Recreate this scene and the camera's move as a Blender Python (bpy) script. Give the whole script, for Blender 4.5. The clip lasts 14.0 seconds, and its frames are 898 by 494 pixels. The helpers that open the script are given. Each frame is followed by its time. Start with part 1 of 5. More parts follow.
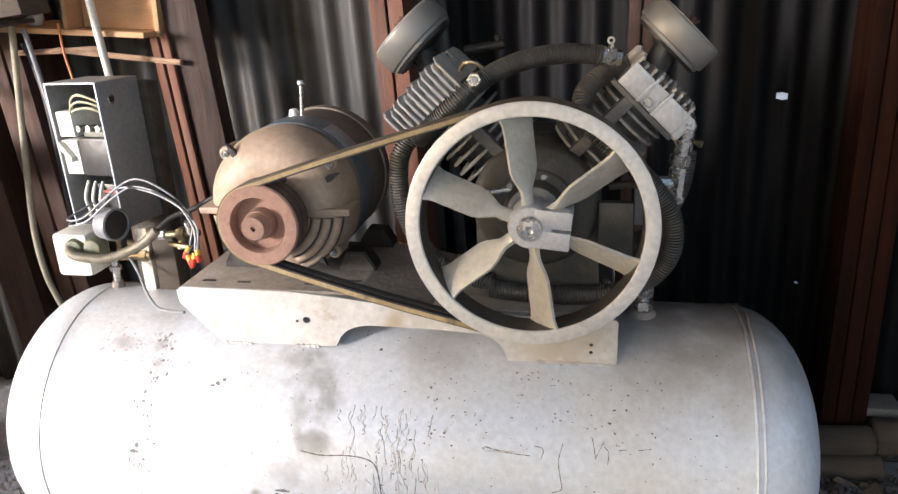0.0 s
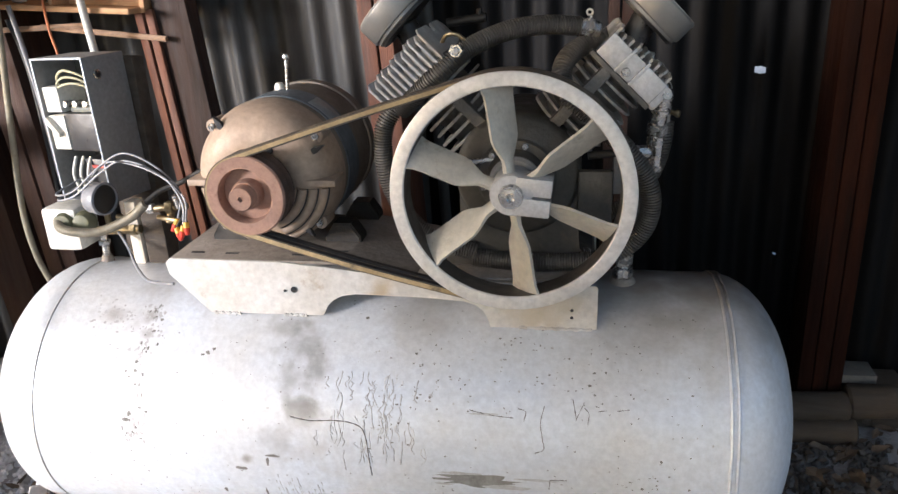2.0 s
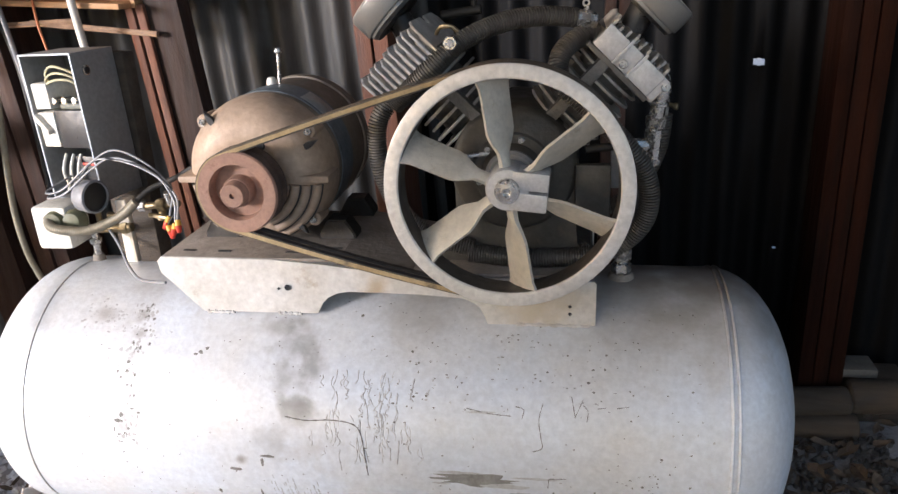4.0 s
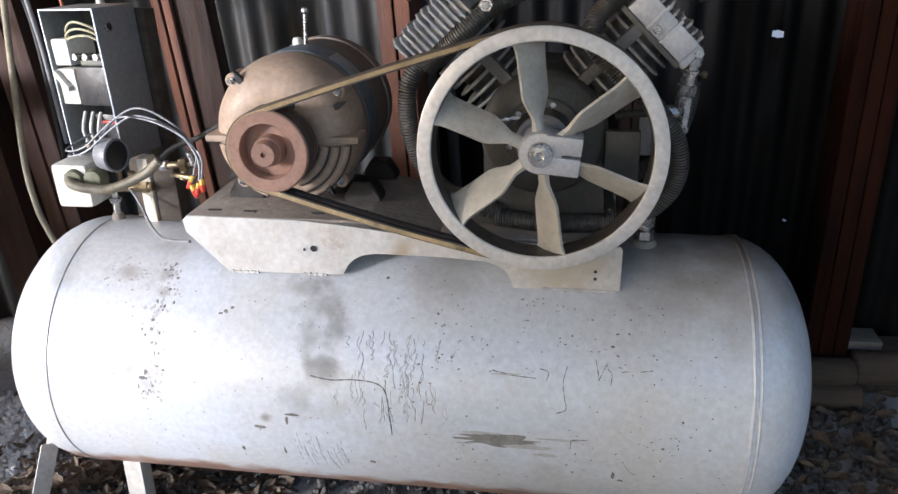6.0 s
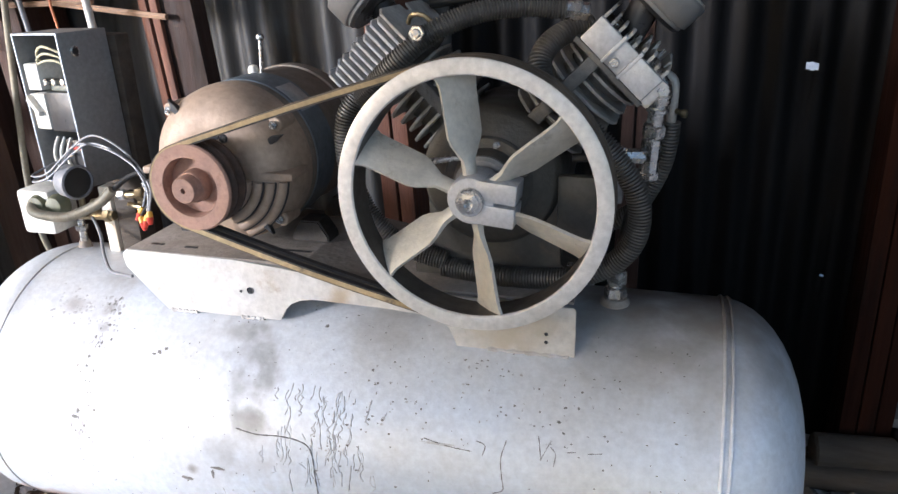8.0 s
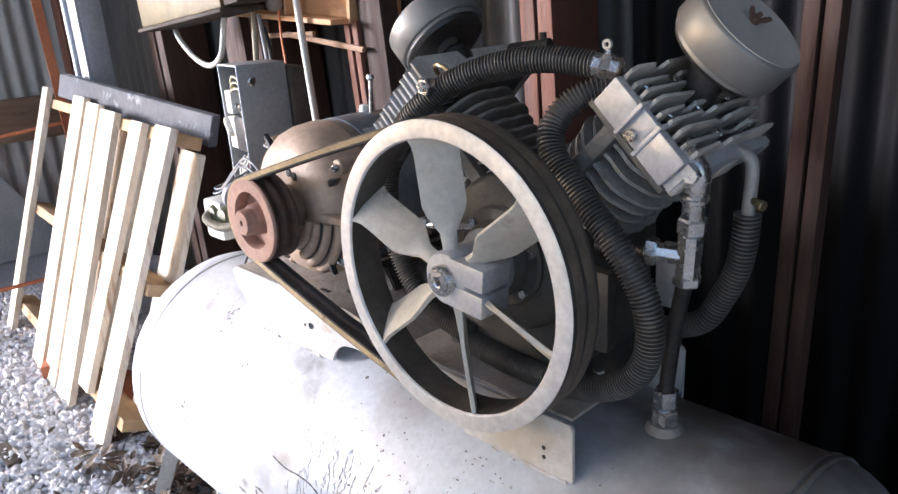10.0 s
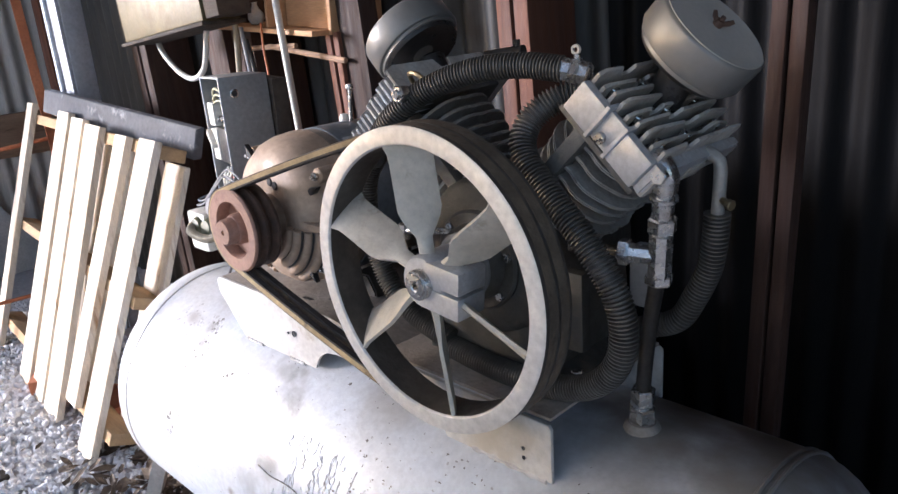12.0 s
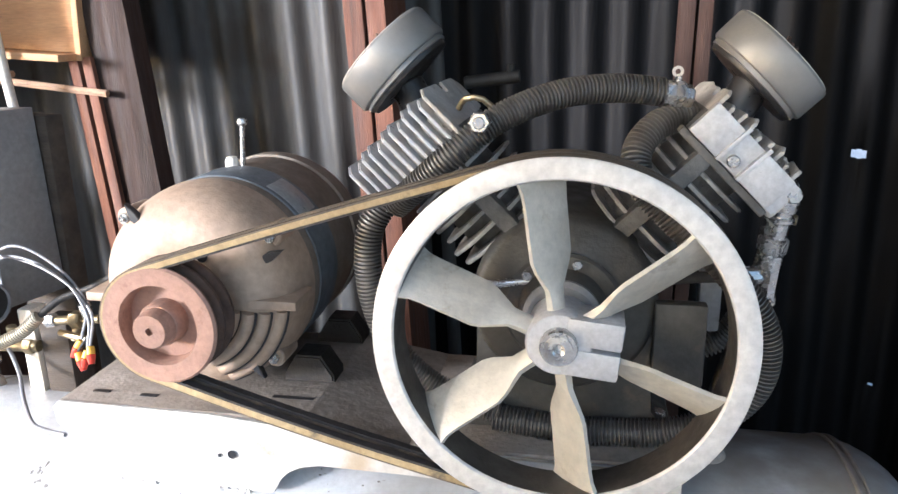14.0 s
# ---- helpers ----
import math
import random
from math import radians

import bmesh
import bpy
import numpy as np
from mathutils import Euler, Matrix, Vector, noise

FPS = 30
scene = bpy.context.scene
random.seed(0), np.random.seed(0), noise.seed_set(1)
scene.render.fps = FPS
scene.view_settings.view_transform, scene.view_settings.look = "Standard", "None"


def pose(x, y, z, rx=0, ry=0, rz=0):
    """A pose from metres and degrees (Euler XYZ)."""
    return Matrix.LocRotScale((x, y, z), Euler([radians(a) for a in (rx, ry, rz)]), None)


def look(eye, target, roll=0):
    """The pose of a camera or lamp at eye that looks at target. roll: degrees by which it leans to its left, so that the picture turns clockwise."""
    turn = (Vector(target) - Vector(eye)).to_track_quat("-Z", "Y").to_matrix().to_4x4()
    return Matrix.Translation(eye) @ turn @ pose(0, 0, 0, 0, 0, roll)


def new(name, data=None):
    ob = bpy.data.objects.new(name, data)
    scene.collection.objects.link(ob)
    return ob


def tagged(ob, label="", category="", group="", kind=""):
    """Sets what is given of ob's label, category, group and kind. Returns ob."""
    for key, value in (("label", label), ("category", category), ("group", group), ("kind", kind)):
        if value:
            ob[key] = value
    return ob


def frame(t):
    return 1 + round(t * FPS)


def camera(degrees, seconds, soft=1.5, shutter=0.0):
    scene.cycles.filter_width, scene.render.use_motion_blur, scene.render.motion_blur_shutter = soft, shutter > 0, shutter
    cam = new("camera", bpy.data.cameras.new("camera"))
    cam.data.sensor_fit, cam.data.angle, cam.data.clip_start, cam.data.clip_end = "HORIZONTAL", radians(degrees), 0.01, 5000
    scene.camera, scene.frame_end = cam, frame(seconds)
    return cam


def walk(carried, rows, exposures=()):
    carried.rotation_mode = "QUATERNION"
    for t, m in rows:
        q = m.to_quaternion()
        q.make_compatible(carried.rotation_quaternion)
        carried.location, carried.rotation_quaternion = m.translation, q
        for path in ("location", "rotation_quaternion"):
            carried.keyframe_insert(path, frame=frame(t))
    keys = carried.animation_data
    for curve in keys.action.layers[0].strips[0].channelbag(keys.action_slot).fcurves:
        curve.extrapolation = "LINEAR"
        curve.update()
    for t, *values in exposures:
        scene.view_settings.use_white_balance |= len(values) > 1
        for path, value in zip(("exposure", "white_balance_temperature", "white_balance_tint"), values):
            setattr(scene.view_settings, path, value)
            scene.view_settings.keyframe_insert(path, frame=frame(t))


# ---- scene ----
cam = camera(61.5, 14.0)
METRES, EYE, TILT, LEAN, TURN = 2.0, 1.4, -19.8, 2.3, 10.5
ROWS = [
    (0.0, 0.0, 0.0, 0.0, 0.0, 0.0, -0.0),
    (0.5, 0.001, 0.0043, -0.004, -0.02, -1.08, 0.49),
    (1.0, 0.0029, -0.0021, -0.0085, -0.26, -1.14, 1.26),
    (1.5, 0.0045, -0.0074, -0.0113, 0.13, -1.6, 0.5),
    (2.0, 0.0047, -0.0175, -0.0142, -0.85, -1.25, 0.43),
    (4.5, 0.0075, -0.0029, -0.0189, -1.01, -1.79, 0.87),
    (5.0, -0.0029, -0.011, -0.0274, -1.52, -2.6, 0.58),
    (5.5, -0.0225, -0.0109, -0.026, -1.64, -3.43, -0.16),
    (6.0, -0.0321, -0.0099, -0.0247, -1.87, -3.53, -0.22),
    (6.5, -0.0349, -0.0091, -0.023, -2.15, -3.33, -1.05),
    (7.0, -0.0319, -0.003, -0.0214, -2.39, -3.33, -2.06),
    (9.5, 0.3174, 0.2204, 0.0664, 30.11, -3.6, -10.81),
    (10.0, 0.3484, 0.2237, 0.0741, 33.19, -3.92, -9.78),
    (10.5, 0.3574, 0.2222, 0.0754, 34.74, -3.81, -10.04),
    (11.0, 0.3615, 0.223, 0.0743, 34.59, -3.4, -9.66),
    (11.5, 0.3598, 0.2277, 0.074, 33.73, -3.17, -9.32),
    (12.0, 0.3622, 0.2235, 0.0721, 32.51, -3.03, -8.78),
    (12.5, 0.3539, 0.2168, 0.0715, 31.16, -2.1, -9.29),
    (13.0, 0.268, 0.168, 0.051, 17.28, 1.35, -8.18),
    (13.5, 0.1532, 0.1409, 0.0412, 8.82, 3.07, -6.88),
    (14.0, 0.0013, 0.22, 0.0464, -0.64, 3.37, -1.28),
]
EXPOSURES = [(0.0, 1.43, 5900, 15), (2.0, 1.21, 5750, 14), (4.5, 1.11, 5800, 16), (5.5, 1.06, 5550, 14), (7.0, 0.93, 5360, 14), (9.5, 2.04, 5460, 17), (10.2, 1.49, 5440, 19), (11.5, 1.39, 5440, 19), (12.5, 1.25, 5440, 18), (13.0, 1.32, 5360, 13), (13.5, 1.83, 5360, 13), (14.0, 2.1, 5410, 13)]
PATH = [(t, pose(0, 0, EYE, TILT, LEAN, TURN) @ pose(METRES * x, METRES * y, METRES * z, 90 + pitch, roll, yaw)) for t, x, y, z, yaw, pitch, roll in ROWS]
PATH += [(7.2, look((-0.022, -0.021, 1.355), (-0.303, 1.800, 0.577), -0.6)), (9.3, look((0.498, 0.550, 1.345), (-0.710, 2.003, 0.690), -0.9))]
walk(cam, sorted(PATH, key=lambda row: row[0]), EXPOSURES)

# ---- light ----
SUN_ELEV, SUN_FROM = 9.5, 222.0   # degrees; the side it comes from, counted from +x towards +y
world = bpy.data.worlds.new("sky")
scene.world = world
world.use_nodes = True
wn = world.node_tree.nodes
wn.clear()
sky = wn.new("ShaderNodeTexSky")
sky.sky_type, sky.sun_disc = "NISHITA", False
sky.sun_elevation, sky.sun_rotation = radians(SUN_ELEV), radians(90 - SUN_FROM)
sky.air_density, sky.dust_density = 1.0, 2.5
bg = wn.new("ShaderNodeBackground")
bg.inputs["Strength"].default_value = 0.15
wo = wn.new("ShaderNodeOutputWorld")
world.node_tree.links.new(sky.outputs[0], bg.inputs["Color"])
world.node_tree.links.new(bg.outputs[0], wo.inputs["Surface"])
sun = new("sun", bpy.data.lights.new("sun", "SUN"))
sun.data.energy, sun.data.angle, sun.data.color = 2.8, radians(12.0), (1.0, 0.96, 0.90)
sd = Vector((math.cos(radians(SUN_FROM)) * math.cos(radians(SUN_ELEV)), math.sin(radians(SUN_FROM)) * math.cos(radians(SUN_ELEV)), math.sin(radians(SUN_ELEV))))
sun.matrix_world = look(sd * 20, (0, 0, 0))

# ---- materials ----
def mat(name, c1, c2, rough=0.6, metal=0.0, scale=8.0, fine=60.0, bump=0.15, dirt=None, dirt_amount=0.5, dirt_scale=5.0, stretch=(1, 1, 1), vary=0.0, rough_spread=0.15, spec=0.5, grain=0.45):
    """Two tones broken at two scales, a dirt colour in patches, uneven gloss and fine relief."""
    m = bpy.data.materials.new(name)
    m.use_nodes = True
    nt = m.node_tree
    nd, ln = nt.nodes, nt.links
    b = nd["Principled BSDF"]
    b.inputs["Metallic"].default_value = metal
    b.inputs["Specular IOR Level"].default_value = spec
    tc = nd.new("ShaderNodeTexCoord")
    mp = nd.new("ShaderNodeMapping")
    mp.inputs["Scale"].default_value = stretch
    ln.new(tc.outputs["Object"], mp.inputs["Vector"])

    def noise_tex(sc, detail=5.0, rgh=0.6):
        n = nd.new("ShaderNodeTexNoise")
        n.inputs["Scale"].default_value, n.inputs["Detail"].default_value, n.inputs["Roughness"].default_value = sc, detail, rgh
        ln.new(mp.outputs[0], n.inputs["Vector"])
        return n.outputs["Fac"]

    def ramp(src, lo, hi):
        r = nd.new("ShaderNodeMapRange")
        r.inputs["From Min"].default_value, r.inputs["From Max"].default_value = lo, hi
        ln.new(src, r.inputs["Value"])
        return r.outputs[0]

    def mix(fac, a, b2):
        x = nd.new("ShaderNodeMix")
        x.data_type = "RGBA"
        ln.new(fac, x.inputs[0])
        for sock, v in ((x.inputs[6], a), (x.inputs[7], b2)):
            if isinstance(v, tuple):
                sock.default_value = (*v, 1)
            else:
                ln.new(v, sock)
        return x.outputs[2]

    big, small = noise_tex(scale), noise_tex(fine, 3.0)
    col = mix(ramp(big, 0.35, 0.65), c1, c2)
    sp = nd.new("ShaderNodeMix")
    sp.data_type, sp.blend_type = "RGBA", "MULTIPLY"
    sp.inputs[0].default_value = grain
    gr = nd.new("ShaderNodeMapRange")
    gr.inputs["From Min"].default_value, gr.inputs["From Max"].default_value = 0.3, 0.7
    gr.inputs["To Min"].default_value, gr.inputs["To Max"].default_value = 0.6, 1.15
    ln.new(small, gr.inputs["Value"])
    ln.new(col, sp.inputs[6])
    ln.new(gr.outputs[0], sp.inputs[7])
    col = sp.outputs[2]
    if dirt:
        col = mix(ramp(noise_tex(dirt_scale, 8.0, 0.7), 0.72 - 0.4 * dirt_amount, 0.82 - 0.25 * dirt_amount), col, dirt)
    if vary:
        oi = nd.new("ShaderNodeObjectInfo")
        hs = nd.new("ShaderNodeHueSaturation")
        vr = nd.new("ShaderNodeMapRange")
        vr.inputs["To Min"].default_value, vr.inputs["To Max"].default_value = 1 - vary, 1 + vary
        ln.new(oi.outputs["Random"], vr.inputs["Value"])
        ln.new(vr.outputs[0], hs.inputs["Value"])
        ln.new(col, hs.inputs["Color"])
        col = hs.outputs[0]
    ln.new(col, b.inputs["Base Color"])
    rr = nd.new("ShaderNodeMapRange")
    rr.inputs["From Min"].default_value, rr.inputs["From Max"].default_value = 0.3, 0.7
    rr.inputs["To Min"].default_value, rr.inputs["To Max"].default_value = max(0.05, rough - rough_spread), min(1, rough + rough_spread)
    ln.new(noise_tex(scale * 2.3, 6.0), rr.inputs["Value"])
    ln.new(rr.outputs[0], b.inputs["Roughness"])
    bp = nd.new("ShaderNodeBump")
    bp.inputs["Strength"].default_value, bp.inputs["Distance"].default_value = bump, 0.01
    ln.new(small, bp.inputs["Height"])
    ln.new(bp.outputs[0], b.inputs["Normal"])
    return m


GRIME = (0.10, 0.075, 0.05)
# The bluish tone stands for sky reflected in the silver-grey paint.
M_TANK = mat("tank_paint", (0.67, 0.72, 0.80), (0.63, 0.635, 0.64), 0.36, 0.12, 3.2, 75.0, 0.07, (0.50, 0.50, 0.505), 0.35, 4.5, rough_spread=0.08, grain=0.32)
M_RUB = mat("rubbed_grey", (0.30, 0.30, 0.285), (0.20, 0.195, 0.18), 0.7, 0.0, 30.0, 160.0, 0.1)
M_CYLFIN = mat("cylinder_fin", (0.46, 0.445, 0.41), (0.32, 0.30, 0.27), 0.55, 0.35, 16.0, 120.0, 0.2, (0.12, 0.09, 0.065), 0.35, 12.0)
# Pallet wood darkened for stringers behind the boards, shade in its colour.
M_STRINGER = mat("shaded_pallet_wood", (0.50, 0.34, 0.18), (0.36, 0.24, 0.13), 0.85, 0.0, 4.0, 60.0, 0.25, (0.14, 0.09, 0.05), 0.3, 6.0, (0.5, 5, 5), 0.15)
M_CHALK = mat("faded_white_paint", (0.17, 0.16, 0.145), (0.12, 0.115, 0.10), 0.7, 0.0, 12.0, 120.0, 0.1, (0.2, 0.17, 0.13), 0.3, 14.0)
M_WELD = mat("weld_paint", (0.62, 0.62, 0.62), (0.42, 0.38, 0.33), 0.5, 0.2, 20.0, 160.0, 0.3)
M_FLAKE = mat("flaking_paint", (0.52, 0.53, 0.54), (0.40, 0.395, 0.39), 0.45, 0.1, 30.0, 200.0, 0.1)
M_DRIP = mat("paint_run", (0.56, 0.57, 0.585), (0.45, 0.45, 0.45), 0.45, 0.1, 30.0, 200.0, 0.1)
M_RUNLT = mat("lit_paint_run", (0.74, 0.75, 0.77), (0.66, 0.66, 0.67), 0.4, 0.1, 30.0, 200.0, 0.1)
M_SCUFF = mat("scuff", (0.25, 0.24, 0.225), (0.14, 0.13, 0.115), 0.8, 0.0, 30.0, 200.0, 0.1)
M_BRKT = mat("bracket_paint", (0.62, 0.61, 0.59), (0.52, 0.50, 0.46), 0.5, 0.1, 6.0, 70.0, 0.12, (0.28, 0.20, 0.12), 0.3, 10.0)
M_PLATE = mat("dusty_plate", (0.34, 0.30, 0.26), (0.22, 0.19, 0.16), 0.75, 0.1, 8.0, 90.0, 0.2, (0.14, 0.10, 0.07), 0.4, 9.0)
M_MOTOR = mat("motor_paint", (0.46, 0.345, 0.25), (0.36, 0.27, 0.20), 0.6, 0.1, 7.0, 80.0, 0.12, (0.22, 0.15, 0.10), 0.35, 8.0)
M_MOTORB = mat("motor_shell", (0.26, 0.22, 0.18), (0.18, 0.15, 0.12), 0.65, 0.1, 9.0, 80.0, 0.15, (0.12, 0.09, 0.06), 0.4, 8.0)
M_BAND = mat("motor_band", (0.17, 0.20, 0.23), (0.11, 0.13, 0.15), 0.5, 0.2, 15.0, 90.0, 0.1, (0.25, 0.18, 0.12), 0.3, 12.0)
M_LABEL = mat("label_plate", (0.42, 0.45, 0.46), (0.30, 0.33, 0.35), 0.4, 0.4, 25.0, 150.0, 0.05)
M_PULLEY = mat("red_oxide_pulley", (0.35, 0.207, 0.152), (0.275, 0.163, 0.12), 0.55, 0.1, 14.0, 120.0, 0.12, (0.16, 0.07, 0.045), 0.3, 20.0)
M_RUSTDK = mat("dark_rust", (0.13, 0.075, 0.05), (0.07, 0.045, 0.035), 0.75, 0.2, 20.0, 120.0, 0.2)
M_RIM = mat("flywheel_face", (0.74, 0.72, 0.69), (0.62, 0.60, 0.57), 0.45, 0.3, 10.0, 90.0, 0.06, (0.36, 0.32, 0.27), 0.1, 14.0)
M_RIMDK = mat("flywheel_groove", (0.12, 0.105, 0.09), (0.06, 0.055, 0.05), 0.5, 0.5, 12.0, 90.0, 0.1)
M_BLADE = mat("fan_blade", (0.58, 0.56, 0.50), (0.48, 0.45, 0.38), 0.5, 0.25, 10.0, 80.0, 0.1, (0.20, 0.15, 0.09), 0.35, 9.0)
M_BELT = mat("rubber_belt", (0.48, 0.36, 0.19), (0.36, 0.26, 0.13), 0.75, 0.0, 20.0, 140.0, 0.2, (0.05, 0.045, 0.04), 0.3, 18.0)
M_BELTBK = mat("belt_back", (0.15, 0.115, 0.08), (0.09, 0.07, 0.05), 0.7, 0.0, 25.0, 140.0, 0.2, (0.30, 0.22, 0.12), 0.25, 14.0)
M_KNOB = mat("olive_cap", (0.14, 0.14, 0.08), (0.09, 0.09, 0.05), 0.55, 0.0, 12.0, 90.0, 0.1)
M_BELTDK = mat("belt_side", (0.06, 0.05, 0.045), (0.035, 0.03, 0.028), 0.8, 0.0, 20.0, 140.0, 0.2)
M_CAST = mat("cast_iron", (0.17, 0.16, 0.145), (0.10, 0.095, 0.085), 0.6, 0.3, 14.0, 110.0, 0.25, (0.16, 0.12, 0.08), 0.35, 10.0)
M_CRANK = mat("crankcase_paint", (0.085, 0.08, 0.068), (0.05, 0.046, 0.04), 0.55, 0.2, 9.0, 90.0, 0.15, (0.13, 0.10, 0.07), 0.35, 9.0)
M_ALU = mat("cast_aluminium", (0.57, 0.575, 0.59), (0.47, 0.47, 0.475), 0.42, 0.35, 12.0, 150.0, 0.06, (0.24, 0.20, 0.15), 0.25, 16.0)
M_FIN = mat("dusty_fin", (0.62, 0.585, 0.53), (0.45, 0.41, 0.36), 0.6, 0.12, 16.0, 150.0, 0.2, (0.20, 0.15, 0.10), 0.4, 14.0)
M_FILTER = mat("filter_can", (0.27, 0.262, 0.245), (0.215, 0.208, 0.195), 0.42, 0.4, 4.0, 120.0, 0.03, (0.27, 0.255, 0.235), 0.15, 5.0, grain=0.12)
# Lid tone raised over the can's: light on the lid, painted in.
M_LID = mat("lit_lid", (0.46, 0.435, 0.39), (0.40, 0.375, 0.33), 0.7, 0.0, 6.0, 120.0, 0.04, (0.33, 0.30, 0.26), 0.2, 6.0, grain=0.15)
M_POSTDK = mat("dark_brown_timber", (0.036, 0.018, 0.013), (0.022, 0.012, 0.009), 0.8, 0.0, 5.0, 70.0, 0.25, (0.02, 0.014, 0.011), 0.4, 5.0, (6, 6, 0.5), 0.12)
# Post stain near black: the dark corner's shade is in the colour.
M_POSTBLK = mat("shade_black_timber", (0.030, 0.0105, 0.006), (0.017, 0.007, 0.0045), 0.85, 0.0, 5.0, 70.0, 0.25, (0.012, 0.008, 0.006), 0.4, 5.0, (6, 6, 0.5), 0.25, spec=0.08)
M_FILTDK = mat("filter_base", (0.045, 0.042, 0.04), (0.03, 0.028, 0.026), 0.35, 0.2, 8.0, 90.0, 0.05)
M_HOSE = mat("finned_tube", (0.15, 0.138, 0.122), (0.09, 0.082, 0.072), 0.45, 0.4, 25.0, 160.0, 0.1, (0.16, 0.13, 0.10), 0.3, 14.0)
M_STEEL = mat("zinc_fitting", (0.62, 0.61, 0.59), (0.44, 0.42, 0.39), 0.24, 0.9, 30.0, 160.0, 0.1, (0.20, 0.15, 0.10), 0.25, 30.0)
M_BRASS = mat("brass", (0.34, 0.27, 0.16), (0.22, 0.175, 0.105), 0.4, 0.8, 30.0, 160.0, 0.1, (0.15, 0.11, 0.07), 0.25, 30.0)
M_PIPE = mat("black_pipe", (0.05, 0.045, 0.04), (0.03, 0.028, 0.026), 0.55, 0.4, 25.0, 130.0, 0.15)
M_BOX = mat("grey_enamel", (0.30, 0.30, 0.30), (0.25, 0.25, 0.25), 0.45, 0.2, 6.0, 90.0, 0.06, (0.18, 0.16, 0.13), 0.2, 8.0)
M_BOXIN = mat("box_inside", (0.15, 0.155, 0.13), (0.11, 0.115, 0.10), 0.5, 0.1, 6.0, 90.0, 0.06)
M_BLACK = mat("black_bakelite", (0.03, 0.03, 0.032), (0.02, 0.02, 0.022), 0.4, 0.0, 20.0, 120.0, 0.08)
M_WHITE = mat("white_plastic", (0.74, 0.72, 0.66), (0.62, 0.60, 0.54), 0.5, 0.0, 12.0, 120.0, 0.06, (0.38, 0.34, 0.26), 0.2, 14.0)
M_WIRE = mat("grey_wire", (0.27, 0.27, 0.29), (0.19, 0.19, 0.20), 0.45, 0.0, 25.0, 160.0, 0.05)
M_YWIRE = mat("cream_wire", (0.62, 0.58, 0.38), (0.5, 0.46, 0.3), 0.5, 0.0, 25.0, 160.0, 0.05)
M_RED = mat("red_cap", (0.55, 0.05, 0.03), (0.45, 0.04, 0.02), 0.4, 0.0, 25.0, 160.0, 0.05)
M_YELLOW = mat("yellow_cap", (0.72, 0.42, 0.05), (0.6, 0.34, 0.04), 0.4, 0.0, 25.0, 160.0, 0.05)
M_CONDUIT = mat("flex_conduit", (0.40, 0.36, 0.28), (0.28, 0.25, 0.19), 0.55, 0.3, 25.0, 160.0, 0.1, (0.15, 0.12, 0.09), 0.3, 20.0)
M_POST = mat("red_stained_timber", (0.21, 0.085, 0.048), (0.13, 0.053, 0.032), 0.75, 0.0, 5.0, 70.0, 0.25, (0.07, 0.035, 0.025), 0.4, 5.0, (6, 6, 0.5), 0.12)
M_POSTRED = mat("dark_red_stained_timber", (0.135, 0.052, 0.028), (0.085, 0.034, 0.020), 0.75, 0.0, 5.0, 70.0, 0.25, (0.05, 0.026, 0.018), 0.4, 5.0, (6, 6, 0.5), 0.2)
# Post stain darkened; the posts' shade is put into this tone.
M_POSTMID = mat("shade_brown_timber", (0.06, 0.027, 0.017), (0.036, 0.017, 0.011), 0.75, 0.0, 5.0, 70.0, 0.25, (0.04, 0.022, 0.016), 0.4, 5.0, (6, 6, 0.5), 0.12)
M_OAK = mat("pale_plywood", (0.58, 0.34, 0.17), (0.47, 0.265, 0.13), 0.7, 0.0, 4.0, 60.0, 0.2, (0.24, 0.13, 0.07), 0.25, 5.0, (0.6, 5, 5), 0.1)
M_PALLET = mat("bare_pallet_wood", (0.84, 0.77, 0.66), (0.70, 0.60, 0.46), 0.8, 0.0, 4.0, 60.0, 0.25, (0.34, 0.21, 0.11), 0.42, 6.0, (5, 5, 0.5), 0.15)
M_SLATE = mat("grey_board", (0.15, 0.155, 0.17), (0.10, 0.105, 0.118), 0.85, 0.0, 5.0, 50.0, 0.15, (0.45, 0.46, 0.48), 0.4, 9.0, spec=0.2)
# Ribbed wall sheet darkened for shade; the right stretch is nearly black.
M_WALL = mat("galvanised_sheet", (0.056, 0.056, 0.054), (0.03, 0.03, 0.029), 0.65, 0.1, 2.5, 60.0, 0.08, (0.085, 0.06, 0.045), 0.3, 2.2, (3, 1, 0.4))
M_WALLDK = mat("shade_black_sheet", (0.0052, 0.0052, 0.0057), (0.0028, 0.0028, 0.0031), 0.62, 0.0, 2.5, 60.0, 0.08, (0.006, 0.0045, 0.004), 0.3, 2.2, (3, 1, 0.4), spec=0.1)
M_GIRT = mat("brown_girt_timber", (0.40, 0.26, 0.17), (0.28, 0.175, 0.11), 0.8, 0.0, 5.0, 70.0, 0.25, (0.10, 0.06, 0.04), 0.35, 5.0, (5, 0.6, 5))
M_CHALKY = mat("pale_board", (0.55, 0.55, 0.54), (0.43, 0.43, 0.42), 0.7, 0.0, 8.0, 90.0, 0.1, (0.28, 0.25, 0.21), 0.25, 9.0)
